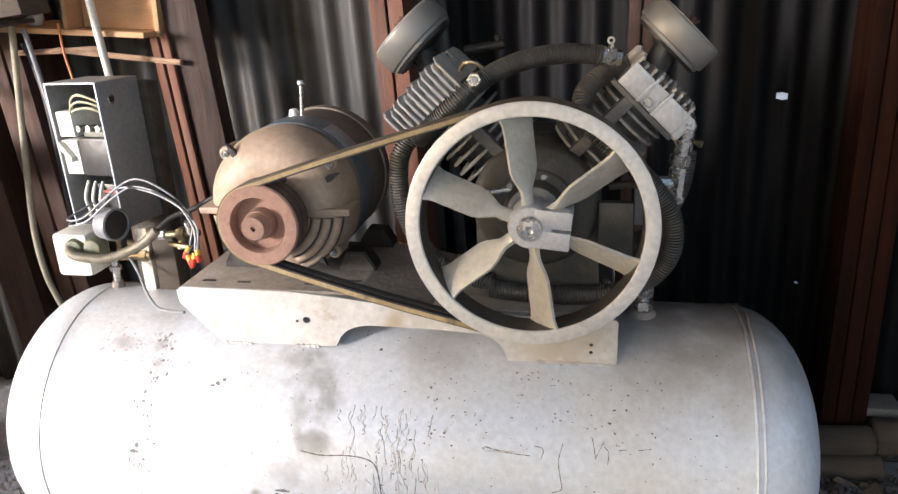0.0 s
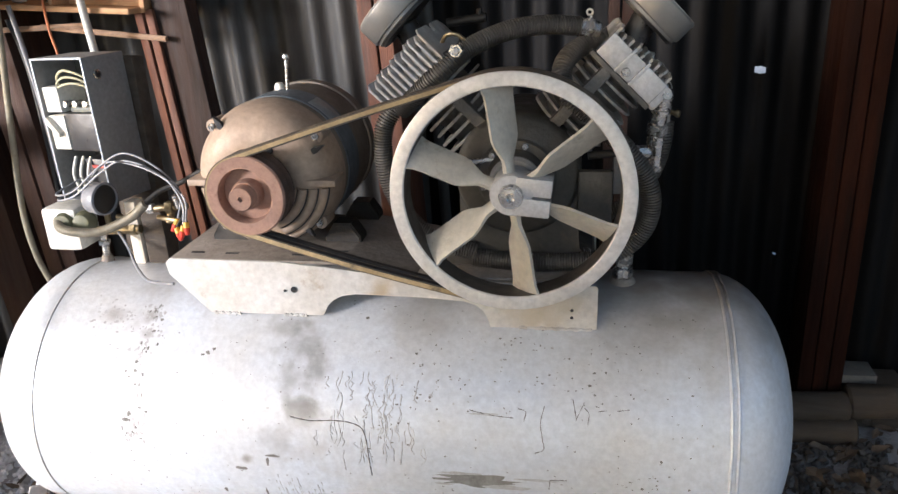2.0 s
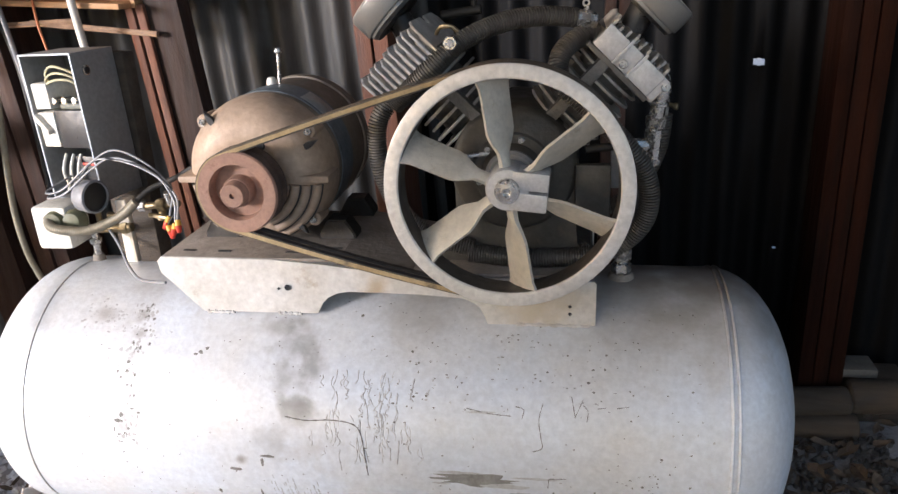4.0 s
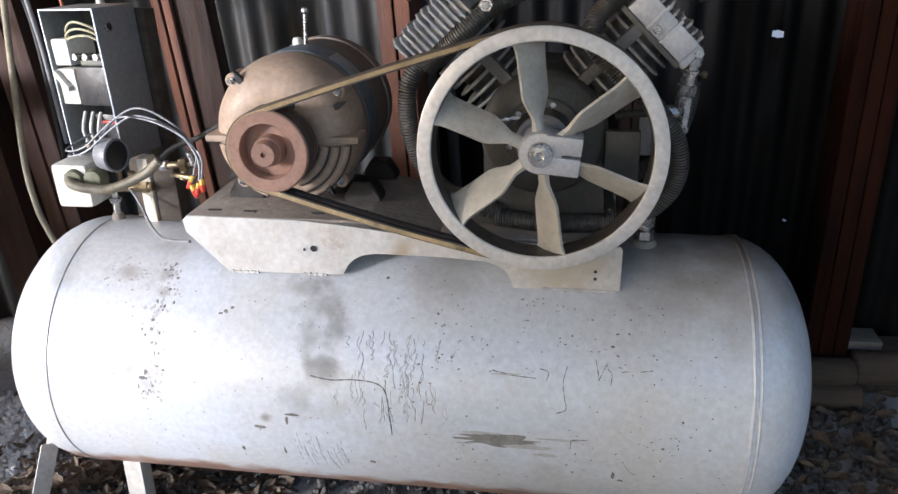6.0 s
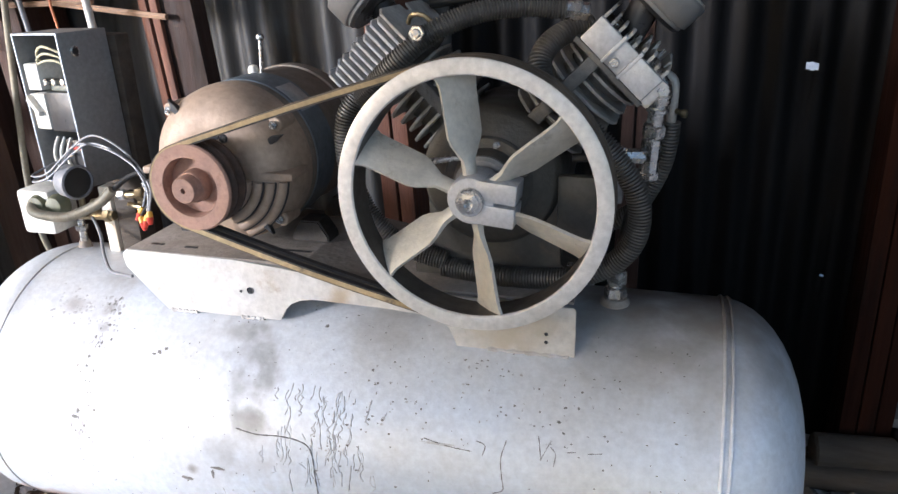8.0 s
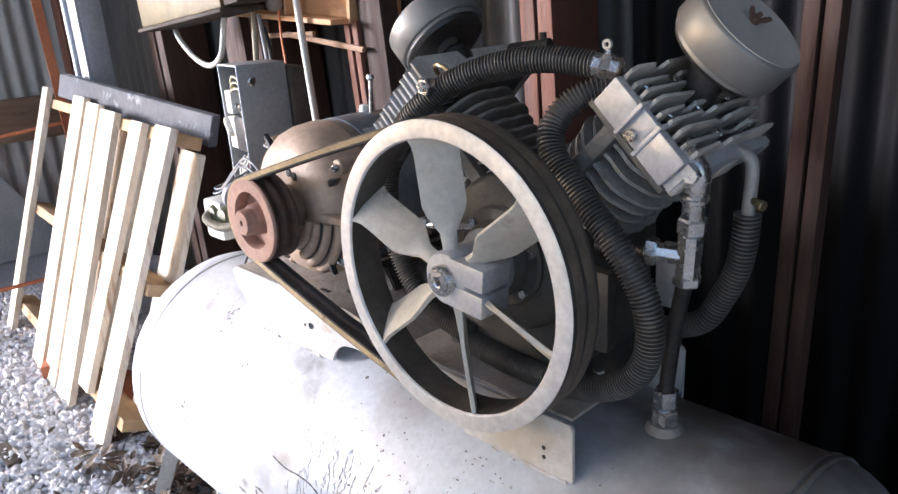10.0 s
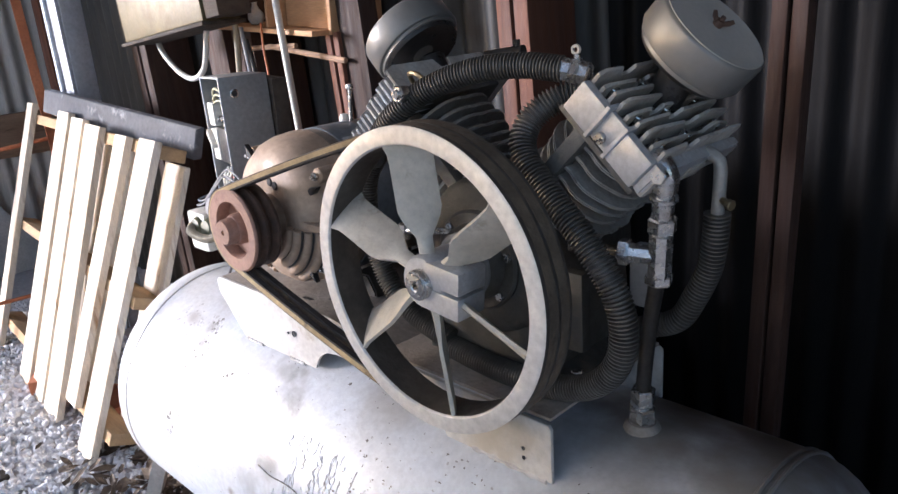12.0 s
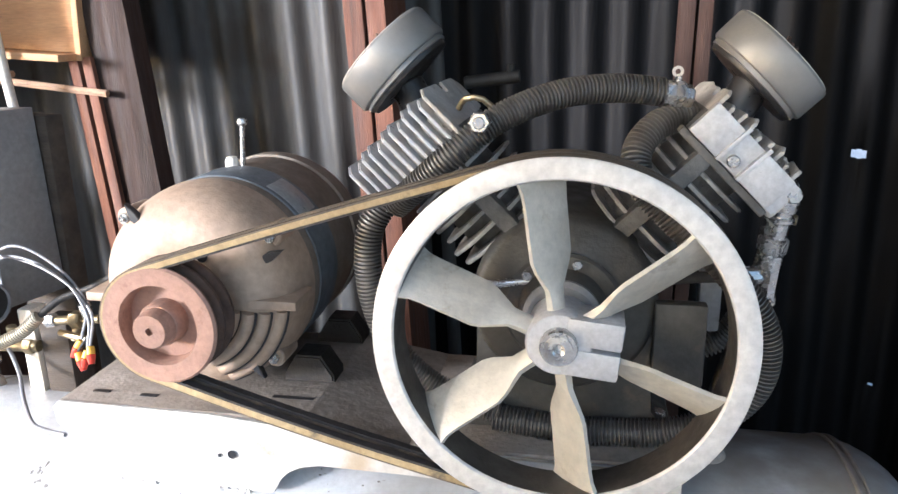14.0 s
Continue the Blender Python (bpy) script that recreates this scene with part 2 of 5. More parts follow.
# End wall sheet made pale to carry light that misses it here.
M_WALLEND = mat("weathered_sheet_lit", (0.66, 0.63, 0.59), (0.50, 0.47, 0.43), 0.55, 0.3, 2.5, 60.0, 0.08, (0.20, 0.12, 0.08), 0.35, 2.2, (3, 1, 0.4))
M_GALV = mat("bright_galvanised", (0.52, 0.55, 0.60), (0.42, 0.45, 0.50), 0.5, 0.2, 8.0, 60.0, 0.06)
M_ORANGE = mat("orange_steel", (0.56, 0.19, 0.075), (0.44, 0.14, 0.055), 0.6, 0.1, 10.0, 90.0, 0.12, (0.16, 0.07, 0.04), 0.3, 8.0)
# Olive enamel darkened: the cabinet's shade is put into its colour.
M_OLIVE = mat("shade_olive_enamel", (0.15, 0.12, 0.052), (0.11, 0.088, 0.038), 0.5, 0.1, 8.0, 90.0, 0.06, (0.15, 0.12, 0.07), 0.25, 9.0)
M_GROUND = mat("gravel_bed", (0.52, 0.51, 0.51), (0.38, 0.37, 0.36), 0.9, 0.0, 3.0, 45.0, 0.8, (0.14, 0.11, 0.085), 0.25, 1.6)
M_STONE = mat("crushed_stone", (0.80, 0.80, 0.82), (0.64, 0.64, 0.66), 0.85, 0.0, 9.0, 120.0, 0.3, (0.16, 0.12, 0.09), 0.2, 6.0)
# Yard stone again, with the shade under the tank in its colour.
M_STONEDK = mat("shade_dark_stone", (0.125, 0.118, 0.11), (0.065, 0.06, 0.055), 0.85, 0.0, 9.0, 120.0, 0.3, (0.06, 0.045, 0.035), 0.35, 3.0)
M_LEAF = mat("dry_leaves", (0.155, 0.115, 0.08), (0.075, 0.055, 0.038), 0.8, 0.0, 18.0, 90.0, 0.2, (0.30, 0.22, 0.14), 0.3, 22.0)
M_BRICK = mat("orange_brick", (0.42, 0.15, 0.07), (0.32, 0.11, 0.055), 0.85, 0.0, 12.0, 100.0, 0.3, (0.2, 0.1, 0.06), 0.3, 9.0)
M_ROOF = mat("roof_sheet", (0.33, 0.31, 0.29), (0.24, 0.22, 0.20), 0.6, 0.2, 2.0, 40.0, 0.1)
M_ROPE = mat("old_hose", (0.40, 0.35, 0.25), (0.29, 0.25, 0.18), 0.7, 0.0, 12.0, 100.0, 0.15, (0.16, 0.13, 0.09), 0.3, 10.0)
M_GLASS = mat("gauge_face", (0.02, 0.02, 0.02), (0.012, 0.012, 0.012), 0.5, 0.0, 12.0, 100.0, 0.0)
M_LOG = mat("weathered_log", (0.075, 0.058, 0.043), (0.042, 0.033, 0.025), 0.85, 0.0, 6.0, 80.0, 0.3, (0.16, 0.13, 0.10), 0.2, 6.0, (0.6, 5, 5))


def stain(material, spots, rust_below=None):
    """Lay soft-edged stains (centre, radius, colour, strength) over a paint, broken up by noise."""
    nt = material.node_tree
    nd, ln = nt.nodes, nt.links
    b = nd["Principled BSDF"]
    tc = nd.new("ShaderNodeTexCoord")
    nz = nd.new("ShaderNodeTexNoise")
    nz.inputs["Scale"].default_value, nz.inputs["Detail"].default_value = 14.0, 8.0
    ln.new(tc.outputs["Object"], nz.inputs["Vector"])
    for centre, radius, colour, strength, ragged in spots:
        src = b.inputs["Base Color"].links[0].from_socket
        dv = nd.new("ShaderNodeVectorMath")
        dv.operation = "DISTANCE"
        dv.inputs[1].default_value = centre
        ln.new(tc.outputs["Object"], dv.inputs[0])
        ad = nd.new("ShaderNodeMath")
        ad.operation = "MULTIPLY_ADD"
        ad.inputs[1].default_value = radius * ragged
        ln.new(nz.outputs["Fac"], ad.inputs[0])
        ln.new(dv.outputs["Value"], ad.inputs[2])
        mr = nd.new("ShaderNodeMapRange")
        mr.interpolation_type = "SMOOTHSTEP"
        mr.inputs["From Min"].default_value, mr.inputs["From Max"].default_value = radius * (0.05 + 0.5 * ragged), radius * (0.95 + 0.5 * ragged)
        mr.inputs["To Min"].default_value, mr.inputs["To Max"].default_value = strength, 0.0
        ln.new(ad.outputs[0], mr.inputs["Value"])
        mx = nd.new("ShaderNodeMix")
        mx.data_type = "RGBA"
        ln.new(mr.outputs[0], mx.inputs[0])
        ln.new(src, mx.inputs[6])
        mx.inputs[7].default_value = (*colour, 1)
        ln.new(mx.outputs[2], b.inputs["Base Color"])
    if rust_below:
        src = b.inputs["Base Color"].links[0].from_socket
        sx = nd.new("ShaderNodeSeparateXYZ")
        ln.new(tc.outputs["Object"], sx.inputs[0])
        ad = nd.new("ShaderNodeMath")
        ad.operation = "MULTIPLY_ADD"
        ad.inputs[1].default_value = 0.09
        ln.new(nz.outputs["Fac"], ad.inputs[0])
        ln.new(sx.outputs["Z"], ad.inputs[2])
        mr = nd.new("ShaderNodeMapRange")
        mr.inputs["From Min"].default_value, mr.inputs["From Max"].default_value = rust_below, rust_below + 0.03
        mr.inputs["To Min"].default_value, mr.inputs["To Max"].default_value = 0.85, 0.0
        ln.new(ad.outputs[0], mr.inputs["Value"])
        mx = nd.new("ShaderNodeMix")
        mx.data_type = "RGBA"
        ln.new(mr.outputs[0], mx.inputs[0])
        ln.new(src, mx.inputs[6])
        mx.inputs[7].default_value = (0.30, 0.15, 0.08, 1)
        ln.new(mx.outputs[2], b.inputs["Base Color"])


def tank_spot(x, deg, radius, colour, strength, ragged=2.6):
    """A stain at a place on the tank, deg from the top towards the front."""
    return ((x + 0.47, -0.306 * math.sin(radians(deg)), 0.411 + 0.306 * math.cos(radians(deg))), radius, colour, strength, ragged)


SMUT, DUST, PEEL = (0.21, 0.205, 0.19), (0.12, 0.095, 0.07), (0.22, 0.185, 0.16)
TAN = (0.30, 0.28, 0.245)
stain(M_TANK, [tank_spot(-0.60, 34, 0.055, SMUT, 0.5), tank_spot(-0.55, 42, 0.065, SMUT, 0.72), tank_spot(-0.50, 52, 0.058, SMUT, 0.75), tank_spot(-0.56, 56, 0.065, SMUT, 0.62), tank_spot(-0.545, 67, 0.045, SMUT, 0.6), tank_spot(-0.58, 78, 0.05, SMUT, 0.3), tank_spot(-0.52, 70, 0.03, SMUT, 0.35),
               tank_spot(-0.905, 32, 0.022, PEEL, 0.6), tank_spot(-0.90, 40, 0.020, PEEL, 0.55), tank_spot(-0.905, 48, 0.018, PEEL, 0.5), tank_spot(-0.91, 62, 0.026, PEEL, 0.6), tank_spot(-0.905, 70, 0.028, PEEL, 0.5), tank_spot(-0.91, 78, 0.028, PEEL, 0.55), tank_spot(-1.0, 31, 0.035, PEEL, 0.5), tank_spot(-0.96, 71, 0.018, PEEL, 0.6), tank_spot(-0.66, 88, 0.018, PEEL, 0.7),
               tank_spot(0.10, -24, 0.22, DUST, 0.9, 0.8), tank_spot(0.30, -22, 0.22, DUST, 0.9, 0.8), tank_spot(0.10, 0, 0.20, DUST, 0.68, 0.8), tank_spot(0.29, 0, 0.20, DUST, 0.68, 0.8), tank_spot(0.42, 3, 0.17, DUST, 0.55, 0.8), tank_spot(0.14, 22, 0.22, TAN, 0.45, 0.9), tank_spot(0.32, 22, 0.22, TAN, 0.45, 0.9), tank_spot(-0.3, 24, 0.13, TAN, 0.5, 1.2), tank_spot(-0.92, 8, 0.12, TAN, 0.35, 1.2)], 0.27)
stain(M_WALL, [((x, 2.22, z), 0.14, (0.022, 0.018, 0.012), 0.85, 1.6) for x, z in ((-0.95, 0.85), (-0.95, 1.05), (-0.93, 1.3), (-0.90, 1.55))])
stain(M_BRKT, [((0.02, -0.15, 0.07), 0.05, (0.36, 0.26, 0.14), 0.7, 2.6), ((0.35, -0.15, 0.05), 0.11, (0.42, 0.36, 0.26), 0.75, 2.6)])

# ---- building helpers ----
ORIGIN = {}


def thing(name, at, label, category, group="", kind=""):
    """A thing's Empty at its base; its parts hang under it."""
    e = new(name)
    e.location = at
    e.empty_display_size = 0.05
    ORIGIN[e] = Vector(at)
    return tagged(e, label, category, group, kind)


def part(name, bm, material, parent=None, label="", smooth=True):
    """One bmesh, in world metres, as one mesh object under a thing or a part."""
    org = ORIGIN.get(parent, Vector((0, 0, 0))) if parent else Vector((0, 0, 0))
    if org.length:
        bmesh.ops.translate(bm, verts=bm.verts, vec=-org)
    bmesh.ops.recalc_face_normals(bm, faces=bm.faces)
    me = bpy.data.meshes.new(name)
    bm.to_mesh(me)
    bm.free()
    if smooth:
        me.shade_smooth()
        me.set_sharp_from_angle(angle=radians(38))
    me.materials.append(material)
    ob = new(name, me)
    if parent:
        ob.parent = parent
        ORIGIN[ob] = org
    if label:
        ob["label"] = label
    return ob


def basis(origin, x, y, z):
    m = Matrix((x, y, z)).transposed().to_4x4()
    m.translation = origin
    return m


def along(p, q):
    """A matrix whose z runs from p towards q."""
    d = Vector(q) - Vector(p)
    m = d.to_track_quat("Z", "Y").to_matrix().to_4x4()
    m.translation = p
    return m


FRONT = basis((0, 0, 0), Vector((1, 0, 0)), Vector((0, 0, 1)), Vector((0, -1, 0)))   # local z looks at the viewer (-y)


def box(bm, lo, hi, bevel=0.003, m=None):
    c = [(a + b) / 2 for a, b in zip(lo, hi)]
    s = [abs(b - a) for a, b in zip(lo, hi)]
    mm = (m or Matrix()) @ Matrix.Translation(c) @ Matrix.Diagonal((*s, 1))
    vs = bmesh.ops.create_cube(bm, size=1, matrix=mm)["verts"]
    if bevel and min(s) > bevel * 2.2:
        es = {e for v in vs for e in v.link_edges}
        bmesh.ops.bevel(bm, geom=list(es), offset=bevel, segments=2, affect="EDGES", profile=0.6)
    return bm


def lathe(bm, profile, m=None, seg=32, arc=2 * math.pi):
    """Turn (radius, height) pairs about the local z."""
    m = m or Matrix()
    rings = []
    n = seg if arc > 6.28 else seg + 1
    for r, h in profile:
        if r < 1e-6:
            rings.append([bm.verts.new(m @ Vector((0, 0, h)))])
        else:
            rings.append([bm.verts.new(m @ Vector((r * math.cos(arc * i / seg), r * math.sin(arc * i / seg), h))) for i in range(n)])
    for a, b in zip(rings, rings[1:]):
        for i in range(n if arc > 6.28 else n - 1):
            j = (i + 1) % n
            if len(a) == 1 and len(b) == 1:
                continue
            if len(a) == 1:
                bm.faces.new((a[0], b[i], b[j]))
            elif len(b) == 1:
                bm.faces.new((a[i], a[j], b[0]))
            else:
                bm.faces.new((a[i], a[j], b[j], b[i]))
    return bm


def rod(bm, p, q, r, seg=12, r2=None):
    h = (Vector(q) - Vector(p)).length
    r2 = r if r2 is None else r2
    c = min(0.15 * r, h * 0.2)
    return lathe(bm, [(0, 0), (r - c, 0), (r, c), (r2, h - c), (r2 - c, h), (0, h)], along(p, q), seg)


def hexa(bm, p, q, r):
    """A hexagonal nut or bolt head."""
    return rod(bm, p, q, r, 6)


def spline(pts, step):
    """Points at even steps on a smooth curve through pts."""
    pts = [Vector(p) for p in pts]
    ext = [2 * pts[0] - pts[1], *pts, 2 * pts[-1] - pts[-2]]
    dense = []
    for i in range(1, len(ext) - 2):
        p0, p1, p2, p3 = ext[i - 1:i + 3]
        for k in range(24):
            u = k / 24
            dense.append(0.5 * ((2 * p1) + (p2 - p0) * u + (2 * p0 - 5 * p1 + 4 * p2 - p3) * u * u + (3 * p1 - p0 - 3 * p2 + p3) * u ** 3))
    dense.append(pts[-1])
    out, left = [dense[0]], step
    for a, b in zip(dense, dense[1:]):
        seg_len, pos = (b - a).length, 0.0
        while seg_len - pos >= left:
            pos += left
            out.append(a.lerp(b, pos / seg_len))
            left = step
        left -= seg_len - pos
    if (out[-1] - pts[-1]).length > step * 0.3:
        out.append(pts[-1])
    return out


def sweep(bm, path, radius, seg=10, cap=True):
    """A round tube along path; radius is a number or a function of the ring's index."""
    up, rings = Vector((0.13, 0.31, 0.94)), []
    for i, p in enumerate(path):
        t = (path[min(i + 1, len(path) - 1)] - path[max(i - 1, 0)]).normalized()
        side = t.cross(up)
        if side.length < 1e-3:
            side = t.cross(Vector((1, 0, 0)))
        side.normalize()
        up = side.cross(t).normalized()
        r = radius(i) if callable(radius) else radius
        rings.append([bm.verts.new(p + r * (math.cos(2 * math.pi * k / seg) * side + math.sin(2 * math.pi * k / seg) * up)) for k in range(seg)])
    for a, b in zip(rings, rings[1:]):
        for k in range(seg):
            bm.faces.new((a[k], a[(k + 1) % seg], b[(k + 1) % seg], b[k]))
    if cap:
        bm.faces.new(list(reversed(rings[0])))
        bm.faces.new(rings[-1])
    return bm


def tube(bm, pts, r, seg=8, step=0.012):
    return sweep(bm, spline(pts, step), r, seg)


def finned(bm, pts, core, fin, pitch, seg=16):
    """A tube wound with thin fins."""
    path = spline(pts, pitch / 4)
    return sweep(bm, path, lambda i: fin if i % 4 in (0, 1) else core, seg)


def prism(bm, outline, depth, m=None, bevel=0.0):
    """A flat outline (local x, y) pulled out along local z."""
    m = m or Matrix()
    lo = [bm.verts.new(m @ Vector((x, y, 0))) for x, y in outline]
    hi = [bm.verts.new(m @ Vector((x, y, depth))) for x, y in outline]
    n = len(outline)
    a, b = bm.faces.new(list(reversed(lo))), bm.faces.new(hi)
    for i in range(n):
        bm.faces.new((lo[i], lo[(i + 1) % n], hi[(i + 1) % n], hi[i]))
    if bevel:
        es = list({e for f in (a, b) for e in f.edges})
        bmesh.ops.bevel(bm, geom=es, offset=bevel, segments=2, affect="EDGES")
    return bm


def B():
    return bmesh.new()


# ---- the setting ----
WALL_Y = 2.22


def corrugated(name, x0, x1, z0, z1, y, material, label, holes=(), slant=0.0):
    """A wall of ribbed sheet, a sine in plan, its ribs slanting a little, with small nail holes right through it."""
    bm = B()
    step = 0.087 / 10
    nx = int((x1 - x0) / step)
    zs = sorted({z0, z1, *[round(z0 + k * (z1 - z0) / 6, 3) for k in range(7)], *[h[1] + s * h[3] for h in holes for s in (-1, 1)]})
    grid = [[bm.verts.new((x0 + i * step - slant * (z - 1.2), y - 0.011 * math.cos(2 * math.pi * (x0 + i * step) / 0.087), z)) for z in zs] for i in range(nx + 1)]
    for i in range(nx):
        for k in range(len(zs) - 1):
            cz = (zs[k] + zs[k + 1]) / 2
            cx = x0 + (i + 0.5) * step - slant * (cz - 1.2)
            if any(abs(cx - hx) < max(hw, step * 0.51) and abs(cz - hz) < hh for hx, hz, hw, hh in holes):
                continue
            bm.faces.new((grid[i][k], grid[i + 1][k], grid[i + 1][k + 1], grid[i][k + 1]))
    ob = part(name, bm, material)
    so = ob.modifiers.new("thickness", "SOLIDIFY")
    so.thickness, so.offset = 0.0012, 1
    return tagged(ob, label, "wall", kind="structure")


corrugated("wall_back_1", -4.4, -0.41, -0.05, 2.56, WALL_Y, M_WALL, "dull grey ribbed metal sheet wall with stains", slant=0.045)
corrugated("wall_back_2", -0.50104, 3.25, -0.05, 2.56, WALL_Y + 0.006, M_WALLDK, "ribbed metal sheet wall blackened for shade, with nail holes", [(0.506, 1.051, 0.0055, 0.0105), (0.506, 1.051, 0.0095, 0.0085), (0.60, 0.50, 0.003, 0.003), (0.82, 0.143, 0.004, 0.004)], 0.015)

wall_end = corrugated("wall_left_2", 0.0, 1.45, -0.05, 2.9, 0.0, M_WALLEND, "weathered grey ribbed metal end wall, coloured pale as if lit")
wall_end.matrix_world = pose(-4.20, 2.23, 0, 0, 0, -90)

# Unseen end wall, added; kept short so light enters from the right.
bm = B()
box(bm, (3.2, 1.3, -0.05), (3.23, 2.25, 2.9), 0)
tagged(part("wall_right", bm, M_WALLDK), "unseen dark sheet metal end wall, added and cut short", "wall", kind="structure")
# Unseen panel, added; its edge sets where sunlight ends on the tank.
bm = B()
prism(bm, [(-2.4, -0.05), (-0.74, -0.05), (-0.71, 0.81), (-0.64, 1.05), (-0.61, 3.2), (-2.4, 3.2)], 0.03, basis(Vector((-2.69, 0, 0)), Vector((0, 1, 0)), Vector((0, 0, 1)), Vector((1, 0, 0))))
tagged(part("wall_left", bm, M_WALLDK), "unseen dark panel added to cut off the sun", "wall", kind="structure")


def roof_slab(bm, x0, x1, y0, y1):
    """A flat slab of the unseen, added lean-to roof, which rises towards the front."""
    rise = [2.55 + (2.25 - y) * 0.29 for y in (y0, y1)]
    prism(bm, [(y0, rise[0]), (y1, rise[1]), (y1, rise[1] + 0.03), (y0, rise[0] + 0.03)], x1 - x0, basis(Vector((x0, 0, 0)), Vector((0, 1, 0)), Vector((0, 0, 1)), Vector((1, 0, 0))))


# Unseen roof, added; its extent decides which things the sun reaches.
bm = B()
roof_slab(bm, -2.69, 3.3, -1.9, 2.3)
roof_slab(bm, -4.4, -2.69, 0.2, 2.3)
tagged(part("ceiling", bm, M_ROOF), "dull galvanised sheets of an unseen lean-to roof, added for shade", "roof", kind="structure")

# ground: one sheet to the horizon, finer and uneven near the shed
bm = B()
edges = [-900, -300, -100, -40, -15] + [-6 + 0.1 * k for k in range(101)] + [15, 40, 100, 300, 900]
gv = [[bm.verts.new((x, y, 0.0 if abs(x) > 8 or abs(y) > 8 else 0.018 * noise.noise(Vector((x * 1.7, y * 1.7, 0))) + 0.008 * noise.noise(Vector((x * 9, y * 9, 3))))) for y in edges] for x in edges]
for i in range(len(edges) - 1):
    for k in range(len(edges) - 1):
        bm.faces.new((gv[i][k], gv[i + 1][k], gv[i + 1][k + 1], gv[i][k + 1]))
tagged(part("ground", bm, M_GROUND), "grey gravel and dirt ground with dead leaves", "ground", kind="structure")


def timber(name, lo, hi, label, boards=1, lean=0.0, material=None):
    """An upright of one or more boards side by side, rough-sawn."""
    t = thing(name, ((lo[0] + hi[0]) / 2, (lo[1] + hi[1]) / 2, lo[2]), label, "post", kind="structure")
    w = (hi[0] - lo[0]) / boards
    for k in range(boards):
        bm = B()
        m = Matrix.Translation((lo[0] + w * k, lo[1] + 0.006 * k, lo[2])) @ pose(0, 0, 0, 0, lean, 0)
        box(bm, (0, 0, 0), (w - (0.005 if boards > 1 else 0), hi[1] - lo[1] - 0.006 * k, hi[2] - lo[2]), 0.003, m)
        part("board", bm, material or M_POST, t)
    return t


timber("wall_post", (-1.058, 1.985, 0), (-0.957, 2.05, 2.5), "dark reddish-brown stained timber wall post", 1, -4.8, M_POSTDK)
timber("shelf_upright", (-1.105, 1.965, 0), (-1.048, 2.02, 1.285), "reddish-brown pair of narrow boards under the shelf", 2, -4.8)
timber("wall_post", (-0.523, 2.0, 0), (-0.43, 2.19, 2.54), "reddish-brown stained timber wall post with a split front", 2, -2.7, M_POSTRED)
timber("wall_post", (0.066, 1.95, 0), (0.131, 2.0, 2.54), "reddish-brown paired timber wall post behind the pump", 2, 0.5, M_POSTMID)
timber("wall_post", (0.668, 2.05, 0), (0.80, 2.19, 2.54), "dark brown rough timber wall post, blackened for shade", 3, -0.5, M_POSTBLK)
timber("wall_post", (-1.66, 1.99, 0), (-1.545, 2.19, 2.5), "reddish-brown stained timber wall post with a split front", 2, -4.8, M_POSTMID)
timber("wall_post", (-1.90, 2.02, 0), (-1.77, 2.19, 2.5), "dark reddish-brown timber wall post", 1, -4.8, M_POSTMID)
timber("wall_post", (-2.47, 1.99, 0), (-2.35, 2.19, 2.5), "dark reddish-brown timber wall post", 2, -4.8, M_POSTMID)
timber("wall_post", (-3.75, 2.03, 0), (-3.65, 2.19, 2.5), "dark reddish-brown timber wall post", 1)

# ---- the air tank ----
TX0, TX1, TY, TZ, TR = -1.343, 0.466, 1.4866, 0.411, 0.306
XAXIS = basis((0, TY, TZ), Vector((0, 1, 0)), Vector((0, 0, 1)), Vector((1, 0, 0)))   # local z along the tank


def on_tank(x, deg, lift=0.0):
    """A point on the tank's shell; deg counts from the top towards the viewer."""
    a = radians(deg)
    return Vector((x, TY - (TR + lift) * math.sin(a), TZ + (TR + lift) * math.cos(a)))


tank = thing("air_tank", (-0.47, TY, 0), "large silver-grey painted horizontal air tank on welded legs, scratched and grimy", "air tank")
CAP = 0.165
prof = [(0.0, TX0)]
for k in range(1, 13):
    a = radians(90 * k / 12)
    prof.append((TR * math.sin(a) ** 0.8, TX0 + CAP * (1 - math.cos(a))))
body_prof = [(TR, TX0 + CAP), (TR, TX0 + CAP + 0.02)] + [(TR + 0.0006 * math.sin(9 * u), TX0 + CAP + 0.02 + (TX1 - TX0 - 2 * CAP - 0.04) * u) for u in [k / 30 for k in range(31)]] + [(TR, TX1 - CAP)]
bm = B()
lathe(bm, body_prof, XAXIS, 96)
part("shell", bm, M_TANK, tank)
bm = B()
lathe(bm, prof, XAXIS, 96)
part("end_cap", bm, M_TANK, tank, "domed silver-grey tank end")
bm = B()
lathe(bm, [(r, TX0 + TX1 - h) for r, h in prof], XAXIS, 96)
part("end_cap", bm, M_TANK, tank, "domed silver-grey tank end")
for xs, r in ((-1.153, 0.0017), (0.304, 0.0038), (0.317, 0.0034)):
    bm = B()
    ring = [on_tank(xs, 360 * k / 180, 0.0002) for k in range(181)]
    sweep(bm, ring, lambda i: r * (1 + 0.08 * math.sin(i * 2.1)), 8, False)
    part("weld_bead", bm, M_WELD if r < 0.0025 else M_TANK, tank, "painted weld bead round the tank")
